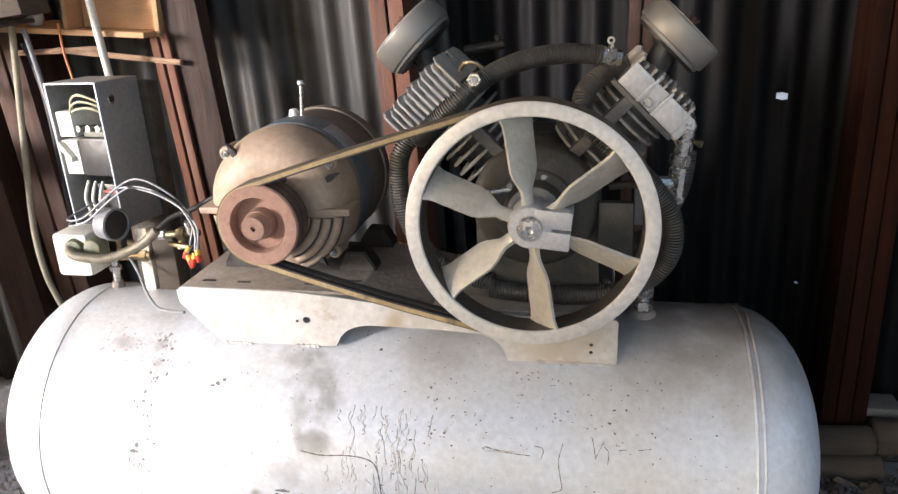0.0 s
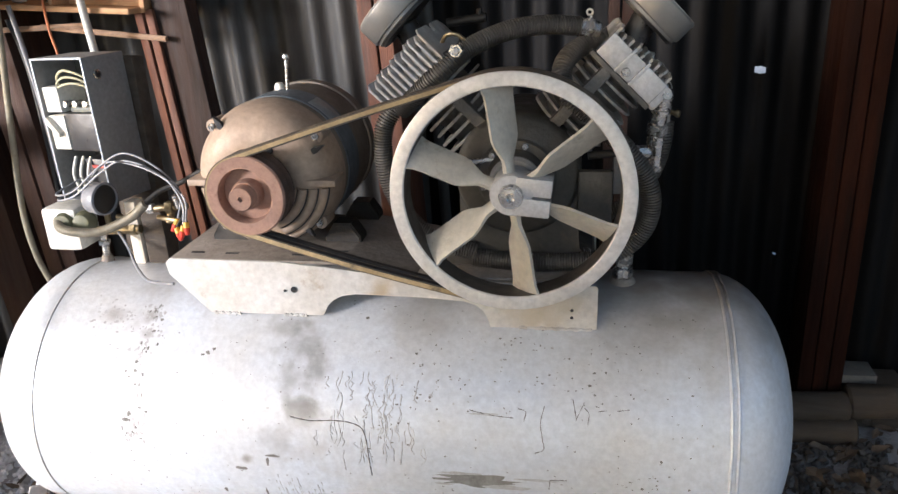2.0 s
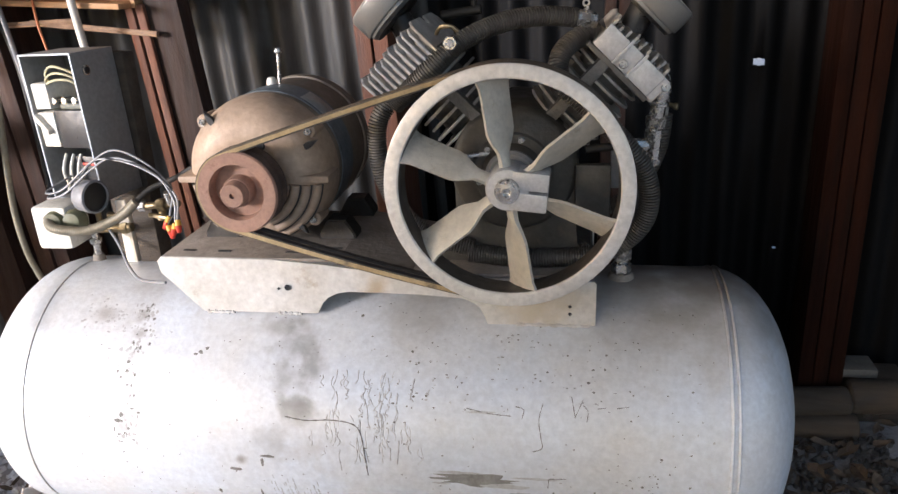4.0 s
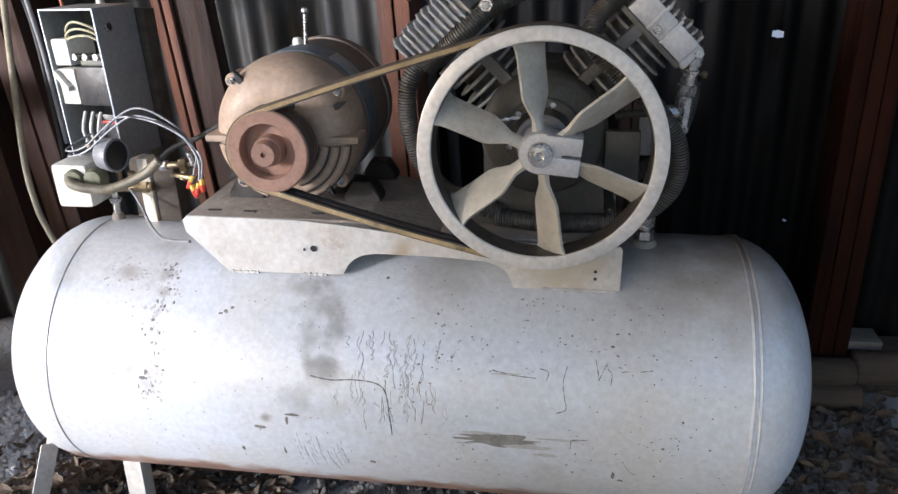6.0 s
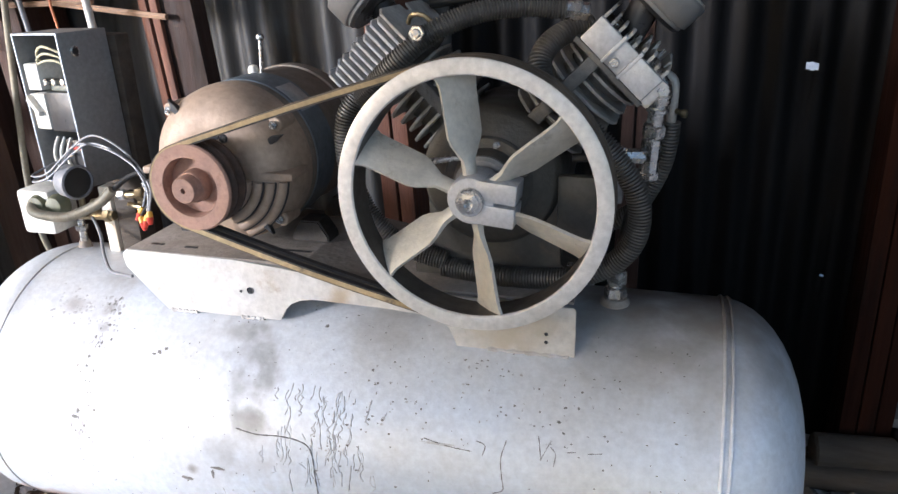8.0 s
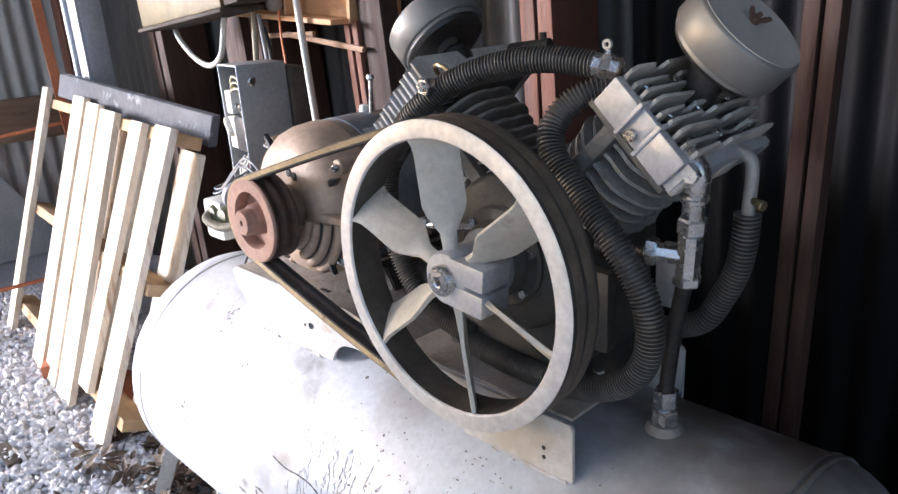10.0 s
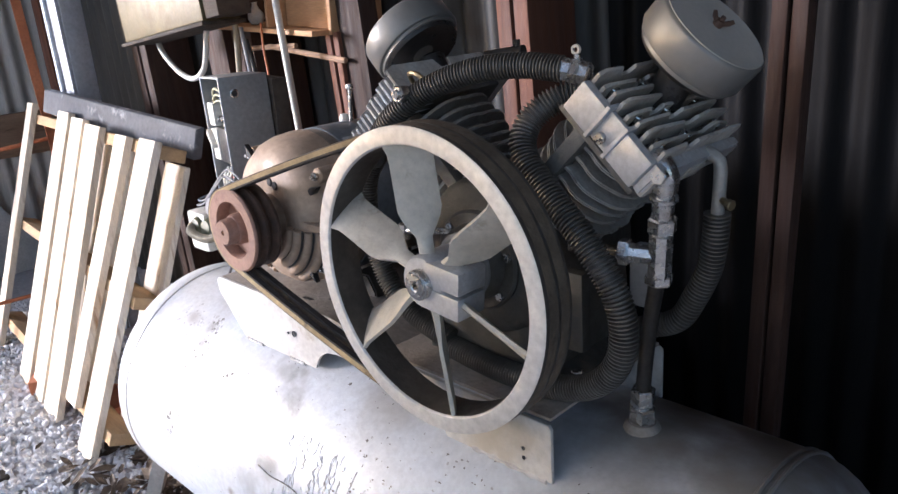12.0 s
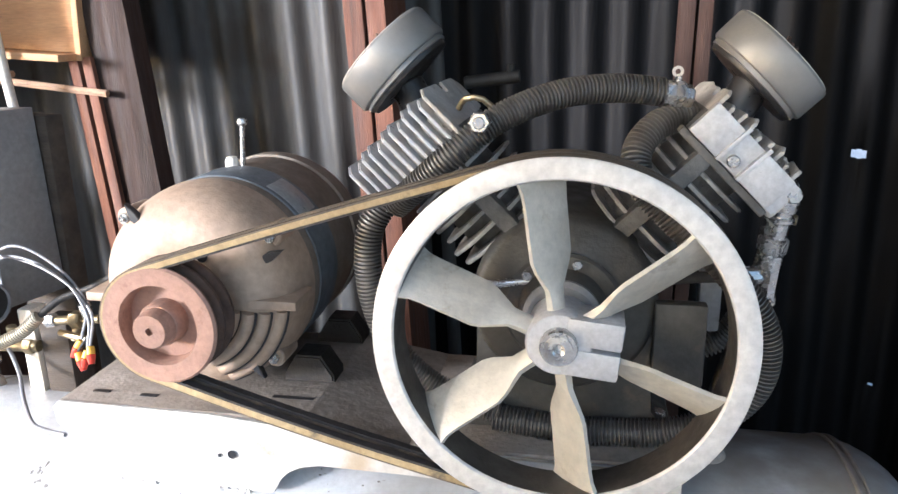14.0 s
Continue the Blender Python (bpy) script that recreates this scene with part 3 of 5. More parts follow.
# legs: bent plates that splay outwards
for x, y0, y1, wx in ((-1.32, 1.32, 1.26, -0.05), (-1.09, 1.31, 1.30, 0.0), (0.33, 1.32, 1.26, 0.04), (-1.30, 1.66, 1.72, -0.05), (0.33, 1.66, 1.72, 0.04), (-1.09, 1.66, 1.67, 0.0)):
    bm = B()
    top, low = Vector((x, y0, 0.20)), Vector((x + wx, y1, 0.0))
    m = along(low, top)
    prism(bm, [(-0.035, -0.02), (0.035, -0.02), (0.035, -0.014), (-0.029, -0.014), (-0.029, 0.02), (-0.035, 0.02)], (top - low).length, m @ pose(0, 0, 0, 0, 0, 0), 0.001)
    part("leg", bm, M_BRKT, tank, "welded angle-iron leg painted silver")
# bosses
for p, r in (((0.109, 1.485, 0.710), 0.031), ((-1.137, 1.53, 0.712), 0.016)):
    bm = B()
    lathe(bm, [(0, 0.018), (r * 0.7, 0.018), (r * 0.85, 0.012), (r, 0.0), (r, -0.01)], Matrix.Translation(p), 28)
    part("port_boss", bm, M_PLATE, tank, "welded threaded port, dirty")

# paint runs, scratches and scuffs on the shell
rnd = random.Random(7)


def surface_line(pts, w, lift=0.0004):
    """A line on the shell: a low ridge where lift is negative."""
    path = spline([on_tank(x, d, lift) for x, d in pts], 0.006)
    return sweep(B(), path, lambda i: w * (0.7 + 0.3 * math.sin(i * 1.9)), 6)


# Pale and dark runs put the ridges' light and shade into colour.
for k in range(96):
    x = rnd.gauss(-0.39, 0.06)
    d0 = rnd.uniform(51, 82)
    ln_ = rnd.uniform(2, 10)
    part("paint_run", surface_line([(x, d0), (x + rnd.uniform(-0.005, 0.005), d0 + ln_ * 0.3), (x + rnd.uniform(-0.006, 0.006), d0 + ln_ * 0.65), (x + rnd.uniform(-0.009, 0.009), d0 + ln_)], (rw := rnd.uniform(0.0008, 0.0017)), -0.42 * rw), (M_DRIP, M_RUNLT, M_FLAKE)[k % 3], tank)
for k in range(16):
    x = rnd.uniform(-0.61, -0.50)
    d0 = rnd.uniform(94, 104)
    part("paint_run", surface_line([(x, d0), (x + 0.004, d0 + rnd.uniform(4, 9)), (x + 0.01, d0 + rnd.uniform(10, 18))], 0.001, -0.0005), M_FLAKE, tank)
part("scratch", surface_line([(-0.56, 69.5), (-0.518, 70.6), (-0.47, 70.0), (-0.434, 70.4), (-0.41, 72), (-0.4, 75.9), (-0.395, 83), (-0.391, 91.5)], 0.0014), M_SCUFF, tank, "long hooked dark scratch")
for pts in ([(-0.043, 60), (-0.05, 66), (-0.046, 72), (-0.043, 76), (-0.06, 77.5)], [(0.011, 57.2), (0.015, 61), (0.018, 64.5)], [(0.018, 64.2), (0.033, 58)], [(0.033, 60), (0.042, 62), (0.04, 66)], [(0.06, 61), (0.075, 60.5)], [(0.095, 60.5), (0.118, 59.8)],
            [(-0.095, 61.5), (-0.079, 62.5), (-0.083, 66)], [(-0.19, 63), (-0.176, 63.5), (-0.14, 64.6), (-0.103, 65.0)], [(-0.03, 88), (-0.003, 87.7)], [(-0.03, 88), (-0.032, 92)], [(0.07, 96), (0.085, 101), (0.1, 103)]):
    part("scratch", surface_line(pts, 0.0010), M_SCUFF, tank, "dark scrawl in the paint")


def flake(x, d, w, h, n=9, bm=None):
    """A chipped patch of dark primer, a little proud of the paint."""
    bm = bm or B()
    vs = []
    for k in range(n):
        a = 2 * math.pi * k / n
        s = rnd.uniform(0.6, 1.15)
        vs.append(bm.verts.new(on_tank(x + w * s * math.cos(a), d + math.degrees(h * s * math.sin(a) / TR), 0.0007)))
    c = bm.verts.new(on_tank(x, d, 0.0011))
    for k in range(n):
        bm.faces.new((vs[k], vs[(k + 1) % n], c))
    return bm


for x, d, w, h in ((-0.755, 46.5, 0.006, 0.005), (-0.742, 45, 0.005, 0.004), (-0.766, 47.5, 0.005, 0.003), (-0.42, 28.7, 0.006, 0.0035), (-0.602, 86, 0.016, 0.004), (-0.614, 88.5, 0.004, 0.012), (-0.677, 92.8, 0.014, 0.005), (-0.631, 105, 0.003, 0.012), (-0.726, 106, 0.005, 0.008), (-0.93, 74.8, 0.009, 0.006), (0.055, 104, 0.004, 0.012), (0.07, 107, 0.008, 0.004), (-0.44, 108, 0.007, 0.005)):
    part("paint_chip", flake(x, d, w, h), M_SCUFF, tank)
specks, pale = B(), B()
for k in range(140):
    flake(rnd.uniform(-0.62, 0.25), rnd.uniform(20, 62), rnd.uniform(0.0008, 0.003), rnd.uniform(0.0007, 0.002), 6, pale if k % 2 else specks)
for k in range(170):
    flake(rnd.uniform(-1.05, 0.28), rnd.uniform(24, 112), rnd.uniform(0.0008, 0.0026), rnd.uniform(0.0008, 0.0024), 6, specks)
for cx, cd in ((-0.12, 36), (-0.06, 50), (0.05, 48), (-0.22, 56), (-0.30, 62), (0.20, 78), (-0.02, 96), (0.12, 92), (-0.3, 45), (-0.35, 72), (-0.25, 100)):
    for k in range(12):
        flake(rnd.gauss(cx, 0.035), rnd.gauss(cd, 5), rnd.uniform(0.001, 0.0042), rnd.uniform(0.001, 0.003), 7, specks if k % 3 else pale)
for k in range(150):
    d = rnd.uniform(26, 84)
    flake(rnd.gauss(-0.905 + 0.012 * math.sin(d * 0.21), 0.013), d, rnd.uniform(0.0012, 0.005), rnd.uniform(0.0015, 0.007), 8, pale if k % 4 else specks)
for k in range(46):
    flake(rnd.uniform(-1.06, -0.93), rnd.gauss(32, 4), rnd.uniform(0.0015, 0.006), rnd.uniform(0.0015, 0.005), 8, pale)
tagged(part("paint_specks", specks, M_SCUFF, tank, "scattered dark chips in the paint"), kind="stuff")
tagged(part("paint_flaking", pale, M_FLAKE, tank, "dull grey flaking paint"), kind="stuff")
part("scuff_patch", flake(-0.172, 90.5, 0.088, 0.016, 26), M_RUB, tank, "grey rubbed patch")
for x, d, w, h in ((-0.21, 87.8, 0.045, 0.004), (-0.12, 92.6, 0.05, 0.006), (-0.05, 88.5, 0.055, 0.003), (-0.16, 64.2, 0.036, 0.003), (-0.08, 96, 0.03, 0.005), (-0.24, 93, 0.022, 0.003)):
    part("scuff_patch", flake(x, d, w, h, 16), M_DRIP, tank, "faint rubbed streak")

# ---- the bracket that carries motor and pump ----
bracket = thing("mounting_bracket", (-0.4, 1.48, 0.68), "folded white-grey steel mounting bracket welded on the tank, dusty and rust-stained", "bracket")
outline = [(-0.852, 0.772), (-0.856, 0.798), (-0.845, 0.808), (-0.60, 0.806), (-0.50, 0.797), (-0.31, 0.775), (0.05, 0.772), (0.055, 0.766), (0.055, 0.677), (-0.159, 0.674), (-0.164, 0.695), (-0.172, 0.711), (-0.187, 0.723), (-0.21, 0.731),
           (-0.30, 0.736), (-0.44, 0.738), (-0.468, 0.734), (-0.488, 0.724), (-0.502, 0.710), (-0.512, 0.688), (-0.518, 0.686), (-0.768, 0.684)]
for y in (1.336, 1.646):
    bm = B()
    prism(bm, outline, 0.006, Matrix.Translation((0, y, 0)) @ FRONT, 0.0008)
    part("side_plate", bm, M_BRKT, bracket)
bm = B()
box(bm, (-0.848, 1.337, 0.800), (-0.46, 1.64, 0.807), 0.002)
box(bm, (-0.31, 1.337, 0.775), (0.05, 1.64, 0.781), 0.002)
prism(bm, [(-0.46, 0.800), (-0.46, 0.807), (-0.31, 0.781), (-0.31, 0.775)], 0.303, Matrix.Translation((0, 1.64, 0)) @ FRONT)
part("top_plate", bm, M_PLATE, bracket, "dusty flat top plate")
for x, z, r in ((-0.572, 0.745, 0.007), (-0.592, 0.742, 0.003), (0.005, 0.719, 0.0035), (0.005, 0.703, 0.0035)):
    bm = B()
    lathe(bm, [(0, 0), (r * 0.8, 0), (r, 0.0012)], Matrix.Translation((x, 1.3285, z)) @ FRONT @ pose(0, 0, -0.0005), 12)
    part("bolt_hole", bm, M_BLACK, bracket, "dark drilled hole")
for x0, x1, z in ((-0.76, -0.70, 0.686), (-0.60, -0.55, 0.687), (-0.10, 0.045, 0.678)):
    bm = B()
    sweep(bm, [Vector((x0 + (x1 - x0) * k / 20, 1.331, z - 0.002 + 0.001 * math.sin(k * 2.3))) for k in range(21)], lambda i: 0.004 + 0.001 * math.sin(i * 1.3), 6)
    part("weld_bead", bm, M_WELD, bracket)
for x, y, w in ((-0.72, 1.37, 0.014), (-0.57, 1.37, 0.014), (-0.80, 1.372, 0.014), (-0.50, 1.395, 0.032)):
    bm = B()
    box(bm, (x - w, y - 0.004, 0.8060), (x + w, y + 0.004, 0.8078), 0)
    part("slot", bm, M_BLACK, bracket, "dark adjusting slot")

# ---- the motor ----
MX, MZ, MR = -0.628, 0.973, 0.152
MFRONT = Matrix.Translation((MX, 0, MZ)) @ FRONT     # local z = -y
motor = thing("electric_motor", (MX, 1.57, 0.807), "round electric motor in dusty tan-brown paint, with louvred end bell", "motor")


def yh(*pairs):
    return [(r, -y) for r, y in pairs]


bm = B()
lathe(bm, yh((MR * 0.2, 1.355), (0.060, 1.352), (0.075, 1.348), (0.105, 1.352), (0.128, 1.366), (0.143, 1.386), (0.150, 1.41), (0.153, 1.44), (0.153, 1.452), (0.149, 1.454)), MFRONT, 64)
bell = part("front_bell", bm, M_MOTOR, motor, "tan-brown domed end bell")
bm = B()
lathe(bm, yh((0.148, 1.45), (0.150, 1.46), (0.150, 1.66), (0.147, 1.665)), MFRONT, 64)
shell = part("stator_shell", bm, M_MOTORB, motor, "darker brown rolled steel motor shell")
bm = B()
lathe(bm, yh((0.1505, 1.478), (0.1525, 1.480), (0.1525, 1.558), (0.1505, 1.560)), MFRONT, 64)
part("band", bm, M_BAND, motor, "blue-grey band round the shell")
bm = B()
lathe(bm, yh((0.1526, 1.488), (0.1540, 1.490), (0.1540, 1.546), (0.1526, 1.548)), MFRONT @ pose(0, 0, 0, 0, 0, 36), 24, radians(26))
part("name_plate", bm, M_LABEL, motor, "worn metal name plate")
bm = B()
lathe(bm, yh((0.148, 1.66), (0.153, 1.665), (0.152, 1.70), (0.140, 1.735), (0.115, 1.752), (0.05, 1.76), (0, 1.76)), MFRONT, 64)
part("rear_bell", bm, M_MOTORB, motor, "dusty brown rear end bell")
# bearing boss and the ledge across the bell
bm = B()
lathe(bm, yh((0.0, 1.318), (0.035, 1.318), (0.042, 1.324), (0.046, 1.356)), MFRONT, 32)
part("bearing_boss", bm, M_MOTOR, motor)
for sx in (-1, 1):
    bm = B()
    box(bm, (MX + (0.05 if sx > 0 else -0.158), 1.35, MZ - 0.010), (MX + (0.162 if sx > 0 else -0.05), 1.42, MZ + 0.004), 0.004)
    part("ledge", bm, M_MOTOR, motor, "cast ledge across the end bell")
# curved louvres below the ledge
for sx in (-1, 1):
    for k, r in enumerate((0.075, 0.094, 0.113, 0.131)):
        bm = B()
        ys = (1.343, 1.347, 1.358, 1.374)[k]
        path = []
        for j in range(15):
            a = radians(-8 - 62 * j / 14) if sx > 0 else radians(188 + 62 * j / 14)
            path.append(Vector((MX + r * math.cos(a), ys, MZ + r * math.sin(a))))
        sweep(bm, path, lambda i: 0.0098, 10)
        part("louvre", bm, M_MOTOR, motor)
        bm = B()
        path = [p + Vector((0.0095 * math.cos(math.atan2(p.z - MZ, p.x - MX)), 0.002, 0.0095 * math.sin(math.atan2(p.z - MZ, p.x - MX)))) for p in path]
        sweep(bm, path, 0.0026, 6)
        part("vent_slot", bm, M_BLACK, motor, "dark vent slot")
for ang in (36, 133, 225, 318):
    a = radians(ang)
    c = Vector((MX + 0.146 * math.cos(a), 1.386, MZ + 0.146 * math.sin(a)))
    bm = B()
    rod(bm, c + Vector((0, 0.055, 0)), c, 0.0150, 18)
    lug = part("bolt_lug", bm, M_MOTOR, motor)
    bm = B()
    g = Vector((math.cos(a - 0.16), 0, math.sin(a - 0.16)))
    prism(bm, [(-0.005, 0.0), (0.004, 0.0), (0.0075, 0.018), (0.0, 0.040), (-0.006, 0.020)], 0.012, basis(Vector((MX, 1.378, MZ)) + g * 0.118, Vector((-g.z, 0, g.x)), g, Vector((0, -1, 0))), 0.001)
    part("notch", bm, M_BLACK, lug, "dark notch beside the lug")
    bm = B()
    hexa(bm, c, c + Vector((0, -0.008, 0)), 0.0085)
    rod(bm, c, c + Vector((0, -0.014, 0)), 0.004)
    part("through_bolt", bm, M_STEEL, lug, "dull steel bolt")
# openings in the upper bell
for a in (64, 77):
    bm = B()
    ar = radians(a)
    rod(bm, (MX + 0.073 * math.cos(ar), 1.352, MZ + 0.073 * math.sin(ar)), (MX + 0.073 * math.cos(ar), 1.346, MZ + 0.073 * math.sin(ar)), 0.0085, 14)
    part("vent_slot", bm, M_BLACK, motor, "dark vent opening")
# lifting eye left as a plain long bolt, and the cap beside it
bm = B()
rod(bm, (MX - 0.005, 1.575, 1.118), (MX - 0.001, 1.578, 1.194), 0.0042, 10)
lathe(bm, [(0, 0.006), (0.007, 0.005), (0.009, 0.0), (0.0085, -0.004), (0.004, -0.008)], Matrix.Translation((MX - 0.001, 1.578, 1.194)), 14)
part("long_bolt", bm, M_STEEL, motor, "long rusty bolt standing in the lifting hole")
bm = B()
lathe(bm, [(0, 0.014), (0.008, 0.012), (0.011, 0.005), (0.011, -0.006)], Matrix.Translation((MX - 0.022, 1.572, 1.125)), 16)
part("grease_cap", bm, M_WHITE, motor, "pale plastic cap")
# feet, coloured black for the shade under the motor
for x0, x1 in ((-0.80, -0.72), (-0.535, -0.455)):
    for y0 in (1.45, 1.60):
        bm = B()
        prism(bm, [(x0, 0.807), (x1, 0.807), (x1, 0.818), ((x0 + x1) / 2 + 0.02, 0.85), ((x0 + x1) / 2 - 0.02, 0.85), (x0, 0.818)], 0.05, Matrix.Translation((0, y0 + 0.05, 0)) @ FRONT, 0.003)
        part("foot", bm, M_PIPE, motor, "cast foot, blackened for the shade under the motor")
# shaft and pulley
PX0, PZ0 = -0.618, 0.971
bm = B()
rod(bm, (PX0, 1.345, PZ0), (PX0, 1.262, PZ0), 0.0185, 20)
part("shaft", bm, M_RUSTDK, motor, "rusty shaft")
PX, PZ, PR = -0.618, 0.971, 0.081
PM = Matrix.Translation((PX, 0, PZ)) @ FRONT
bm = B()
lathe(bm, yh((0.052, 1.284), (0.053, 1.262), (0.055, 1.258), (0.078, 1.257), (PR, 1.260), (PR, 1.2625)), PM, 72)
pulley = part("pulley", bm, M_PULLEY, motor, "red-oxide painted twin-groove belt pulley")
bm = B()
lathe(bm, yh((PR, 1.2625), (0.080, 1.266), (0.069, 1.272), (0.069, 1.276), (PR - 0.001, 1.283), (PR - 0.001, 1.288), (0.069, 1.294), (0.069, 1.298), (PR, 1.306), (PR, 1.312), (0.06, 1.314), (0.052, 1.288)), PM, 72)
part("grooved_rim", bm, M_RUSTDK, pulley, "dark worn belt grooves")
bm = B()
lathe(bm, yh((0.0, 1.283), (0.054, 1.283), (0.054, 1.286), (0.0, 1.286)), PM, 48)
part("web", bm, M_PULLEY, pulley)
bm = B()
lathe(bm, yh((0.030, 1.284), (0.029, 1.262), (0.027, 1.259), (0.024, 1.259)), PM, 32)
part("hub", bm, M_PULLEY, pulley)
bm = B()
lathe(bm, yh((0.026, 1.262), (0.024, 1.241), (0.022, 1.238), (0.005, 1.2385), (0.0048, 1.246), (0.0, 1.246)), PM, 32)
part("bushing", bm, M_PULLEY, pulley, "rust-red taper bushing with a centre hole")

# ---- the pump ----
AX, AZ = -0.106, 0.978
PFRONT = Matrix.Translation((AX, 0, AZ)) @ FRONT
pump = thing("compressor_pump", (AX, 1.5, 0.781), "oily two-cylinder V compressor pump with finned aluminium heads", "air compressor")
bm = B()
lathe(bm, yh((0.0, 1.345), (0.05, 1.345), (0.056, 1.352), (0.06, 1.375), (0.112, 1.385), (0.122, 1.395), (0.124, 1.41), (0.124, 1.60), (0.115, 1.615), (0.06, 1.62), (0, 1.62)), PFRONT, 40)
part("crankcase", bm, M_CRANK, pump, "grey-painted cast crankcase")
bm = B()
lathe(bm, yh((0.0, 1.336), (0.044, 1.336), (0.050, 1.341), (0.052, 1.372), (0.046, 1.374)), PFRONT, 36)
part("bearing_housing", bm, M_BOX, pump, "plain grey bearing housing")
bm = B()
prism(bm, [(AX - 0.15, 0.781), (AX + 0.15, 0.781), (AX + 0.15, 0.80), (AX + 0.118, 0.82), (AX + 0.118, 0.96), (AX - 0.118, 0.96), (AX - 0.118, 0.82), (AX - 0.15, 0.80)], 0.20, Matrix.Translation((0, 1.60, 0)) @ FRONT, 0.005)
part("sump", bm, M_CRANK, pump, "grey-painted sump on four bolts")
for dx in (-0.135, 0.135):
    bm = B()
    hexa(bm, (AX + dx, 1.43, 0.80), (AX + dx, 1.43, 0.812), 0.011)
    part("bolt", bm, M_STEEL, pump)
# bearing cover seen between the blades
bm = B()
lathe(bm, yh((0.075, 1.386), (0.078, 1.372), (0.074, 1.368), (0.05, 1.366)), PFRONT, 36)
part("bearing_cover", bm, M_CRANK, pump)
for k in range(6):
    a = radians(60 * k + 15)
    bm = B()
    hexa(bm, (AX + 0.066 * math.cos(a), 1.37, AZ + 0.066 * math.sin(a)), (AX + 0.066 * math.cos(a), 1.362, AZ + 0.066 * math.sin(a)), 0.007)
    part("bolt", bm, M_STEEL, pump)
bm = B()
box(bm, (0.012, 1.378, 0.872), (0.078, 1.40, 0.99), 0.006)
part("side_cover", bm, M_CRANK, pump, "dark grey rectangular inspection cover")
bm = B()
box(bm, (0.082, 1.49, 0.91), (0.112, 1.52, 1.0), 0.004)
part("side_cover", bm, M_BOX, pump, "pale grey rectangular inspection cover")
bm = B()
rod(bm, (AX - 0.15, 1.37, 1.0), (AX - 0.02, 1.372, 1.02), 0.006)
rod(bm, (AX - 0.155, 1.37, 0.985), (AX - 0.155, 1.37, 1.012), 0.010, 8)
part("oil_pipe", bm, M_STEEL, pump, "thin oil line with a union")


def bank(s):
    """One cylinder with its head, leaning 45 degrees to the side s."""
    n, d = Vector((s * 0.7071, 0, 0.7071)), Vector((s * 0.7071, 0, -0.7071))
    L = basis(Vector((AX, 0, AZ)), d, Vector((0, 1, 0)), n)      # local x: across, outwards and down; y: depth; z: along the cylinder
    YC = 1.50
    bm = B()
    lathe(bm, [(0.056, 0.09), (0.056, 0.262)], L @ Matrix.Translation((0.004, YC, 0)), 32)
    barrel = part("cylinder", bm, M_CAST, pump, "dark cast-iron finned cylinder")
    for k in range(7):
        h = 0.118 + 0.0202 * k
        r = 0.079 + 0.003 * math.sin(k * 2.0)
        bm = B()
        out = []
        for j in range(36):
            a = 2 * math.pi * j / 36
            q = 1 / max(abs(math.cos(a)), abs(math.sin(a)))
            rr = r * min(q, 1.05) * (0.93 if abs(math.sin(2 * a)) < 0.12 else 1.0)
            out.append((rr * math.cos(a), rr * math.sin(a) * 1.12))
        prism(bm, out, 0.0052, L @ Matrix.Translation((0.004, YC, h)), 0.0018)
        # Fin colour raised above the barrel's for light caught on edges.
        part("fin", bm, M_CYLFIN, barrel)
    bm = B()
    box(bm, (-0.032, 1.402, 0.10), (-0.008, 1.43, 0.258), 0.005, L)
    part("cast_rib", bm, M_CAST, barrel, "cast boss across the fins")
    bm = B()
    box(bm, (-0.068, 1.402, 0.256), (0.082, 1.598, 0.266), 0.003, L)
    part("valve_plate", bm, M_CAST, pump, "dark valve plate")
    bm = B()
    box(bm, (-0.062, 1.404 if s > 0 else 1.408, 0.266), (0.076, 1.637, 0.300), 0.004, L)
    head = part("cylinder_head", bm, M_CAST if s > 0 else M_FIN, pump, "cast-aluminium cylinder head with tall fins")
    if s > 0:
        # smooth front face of three facets
        for a0, a1, y in ((-0.062, -0.014, 1.396), (-0.010, 0.022, 1.402), (0.026, 0.076, 1.396)):
            bm = B()
            box(bm, (a0, y, 0.267), (a1, 1.412, 0.314), 0.003, L)
            part("face_block", bm, M_ALU, head)
        for a0 in (-0.012, 0.024):
            bm = B()
            box(bm, (a0 - 0.0028, 1.393, 0.266), (a0 + 0.0028, 1.42, 0.320), 0.001, L)
            part("rib", bm, M_ALU, head)
        bm = B()
        rod(bm, L @ Vector((0.004, 1.402, 0.279)), L @ Vector((0.004, 1.394, 0.279)), 0.008, 12)
        part("bolt", bm, M_STEEL, head)
    if s > 0:
        # outer flange with its two port lugs
        bm = B()
        prism(bm, [(1.404, 0.268), (1.632, 0.268), (1.640, 0.284), (1.632, 0.304), (1.50, 0.309), (1.404, 0.313)], 0.016, L @ basis(Vector((0.0745, 0, 0)), Vector((0, 1, 0)), Vector((0, 0, 1)), Vector((1, 0, 0))), 0.003)
        part("side_flange", bm, M_ALU, head, "smooth cast side of the head")
        for yy in (1.432, 1.53):
            bm = B()
            box(bm, (0.066, yy - 0.024, 0.262), (0.094, yy + 0.024, 0.292), 0.006, L)
            lug = part("port_lug", bm, M_FIN, head, "cast port lug")
            for dy in (-0.017, 0.017):
                bm = B()
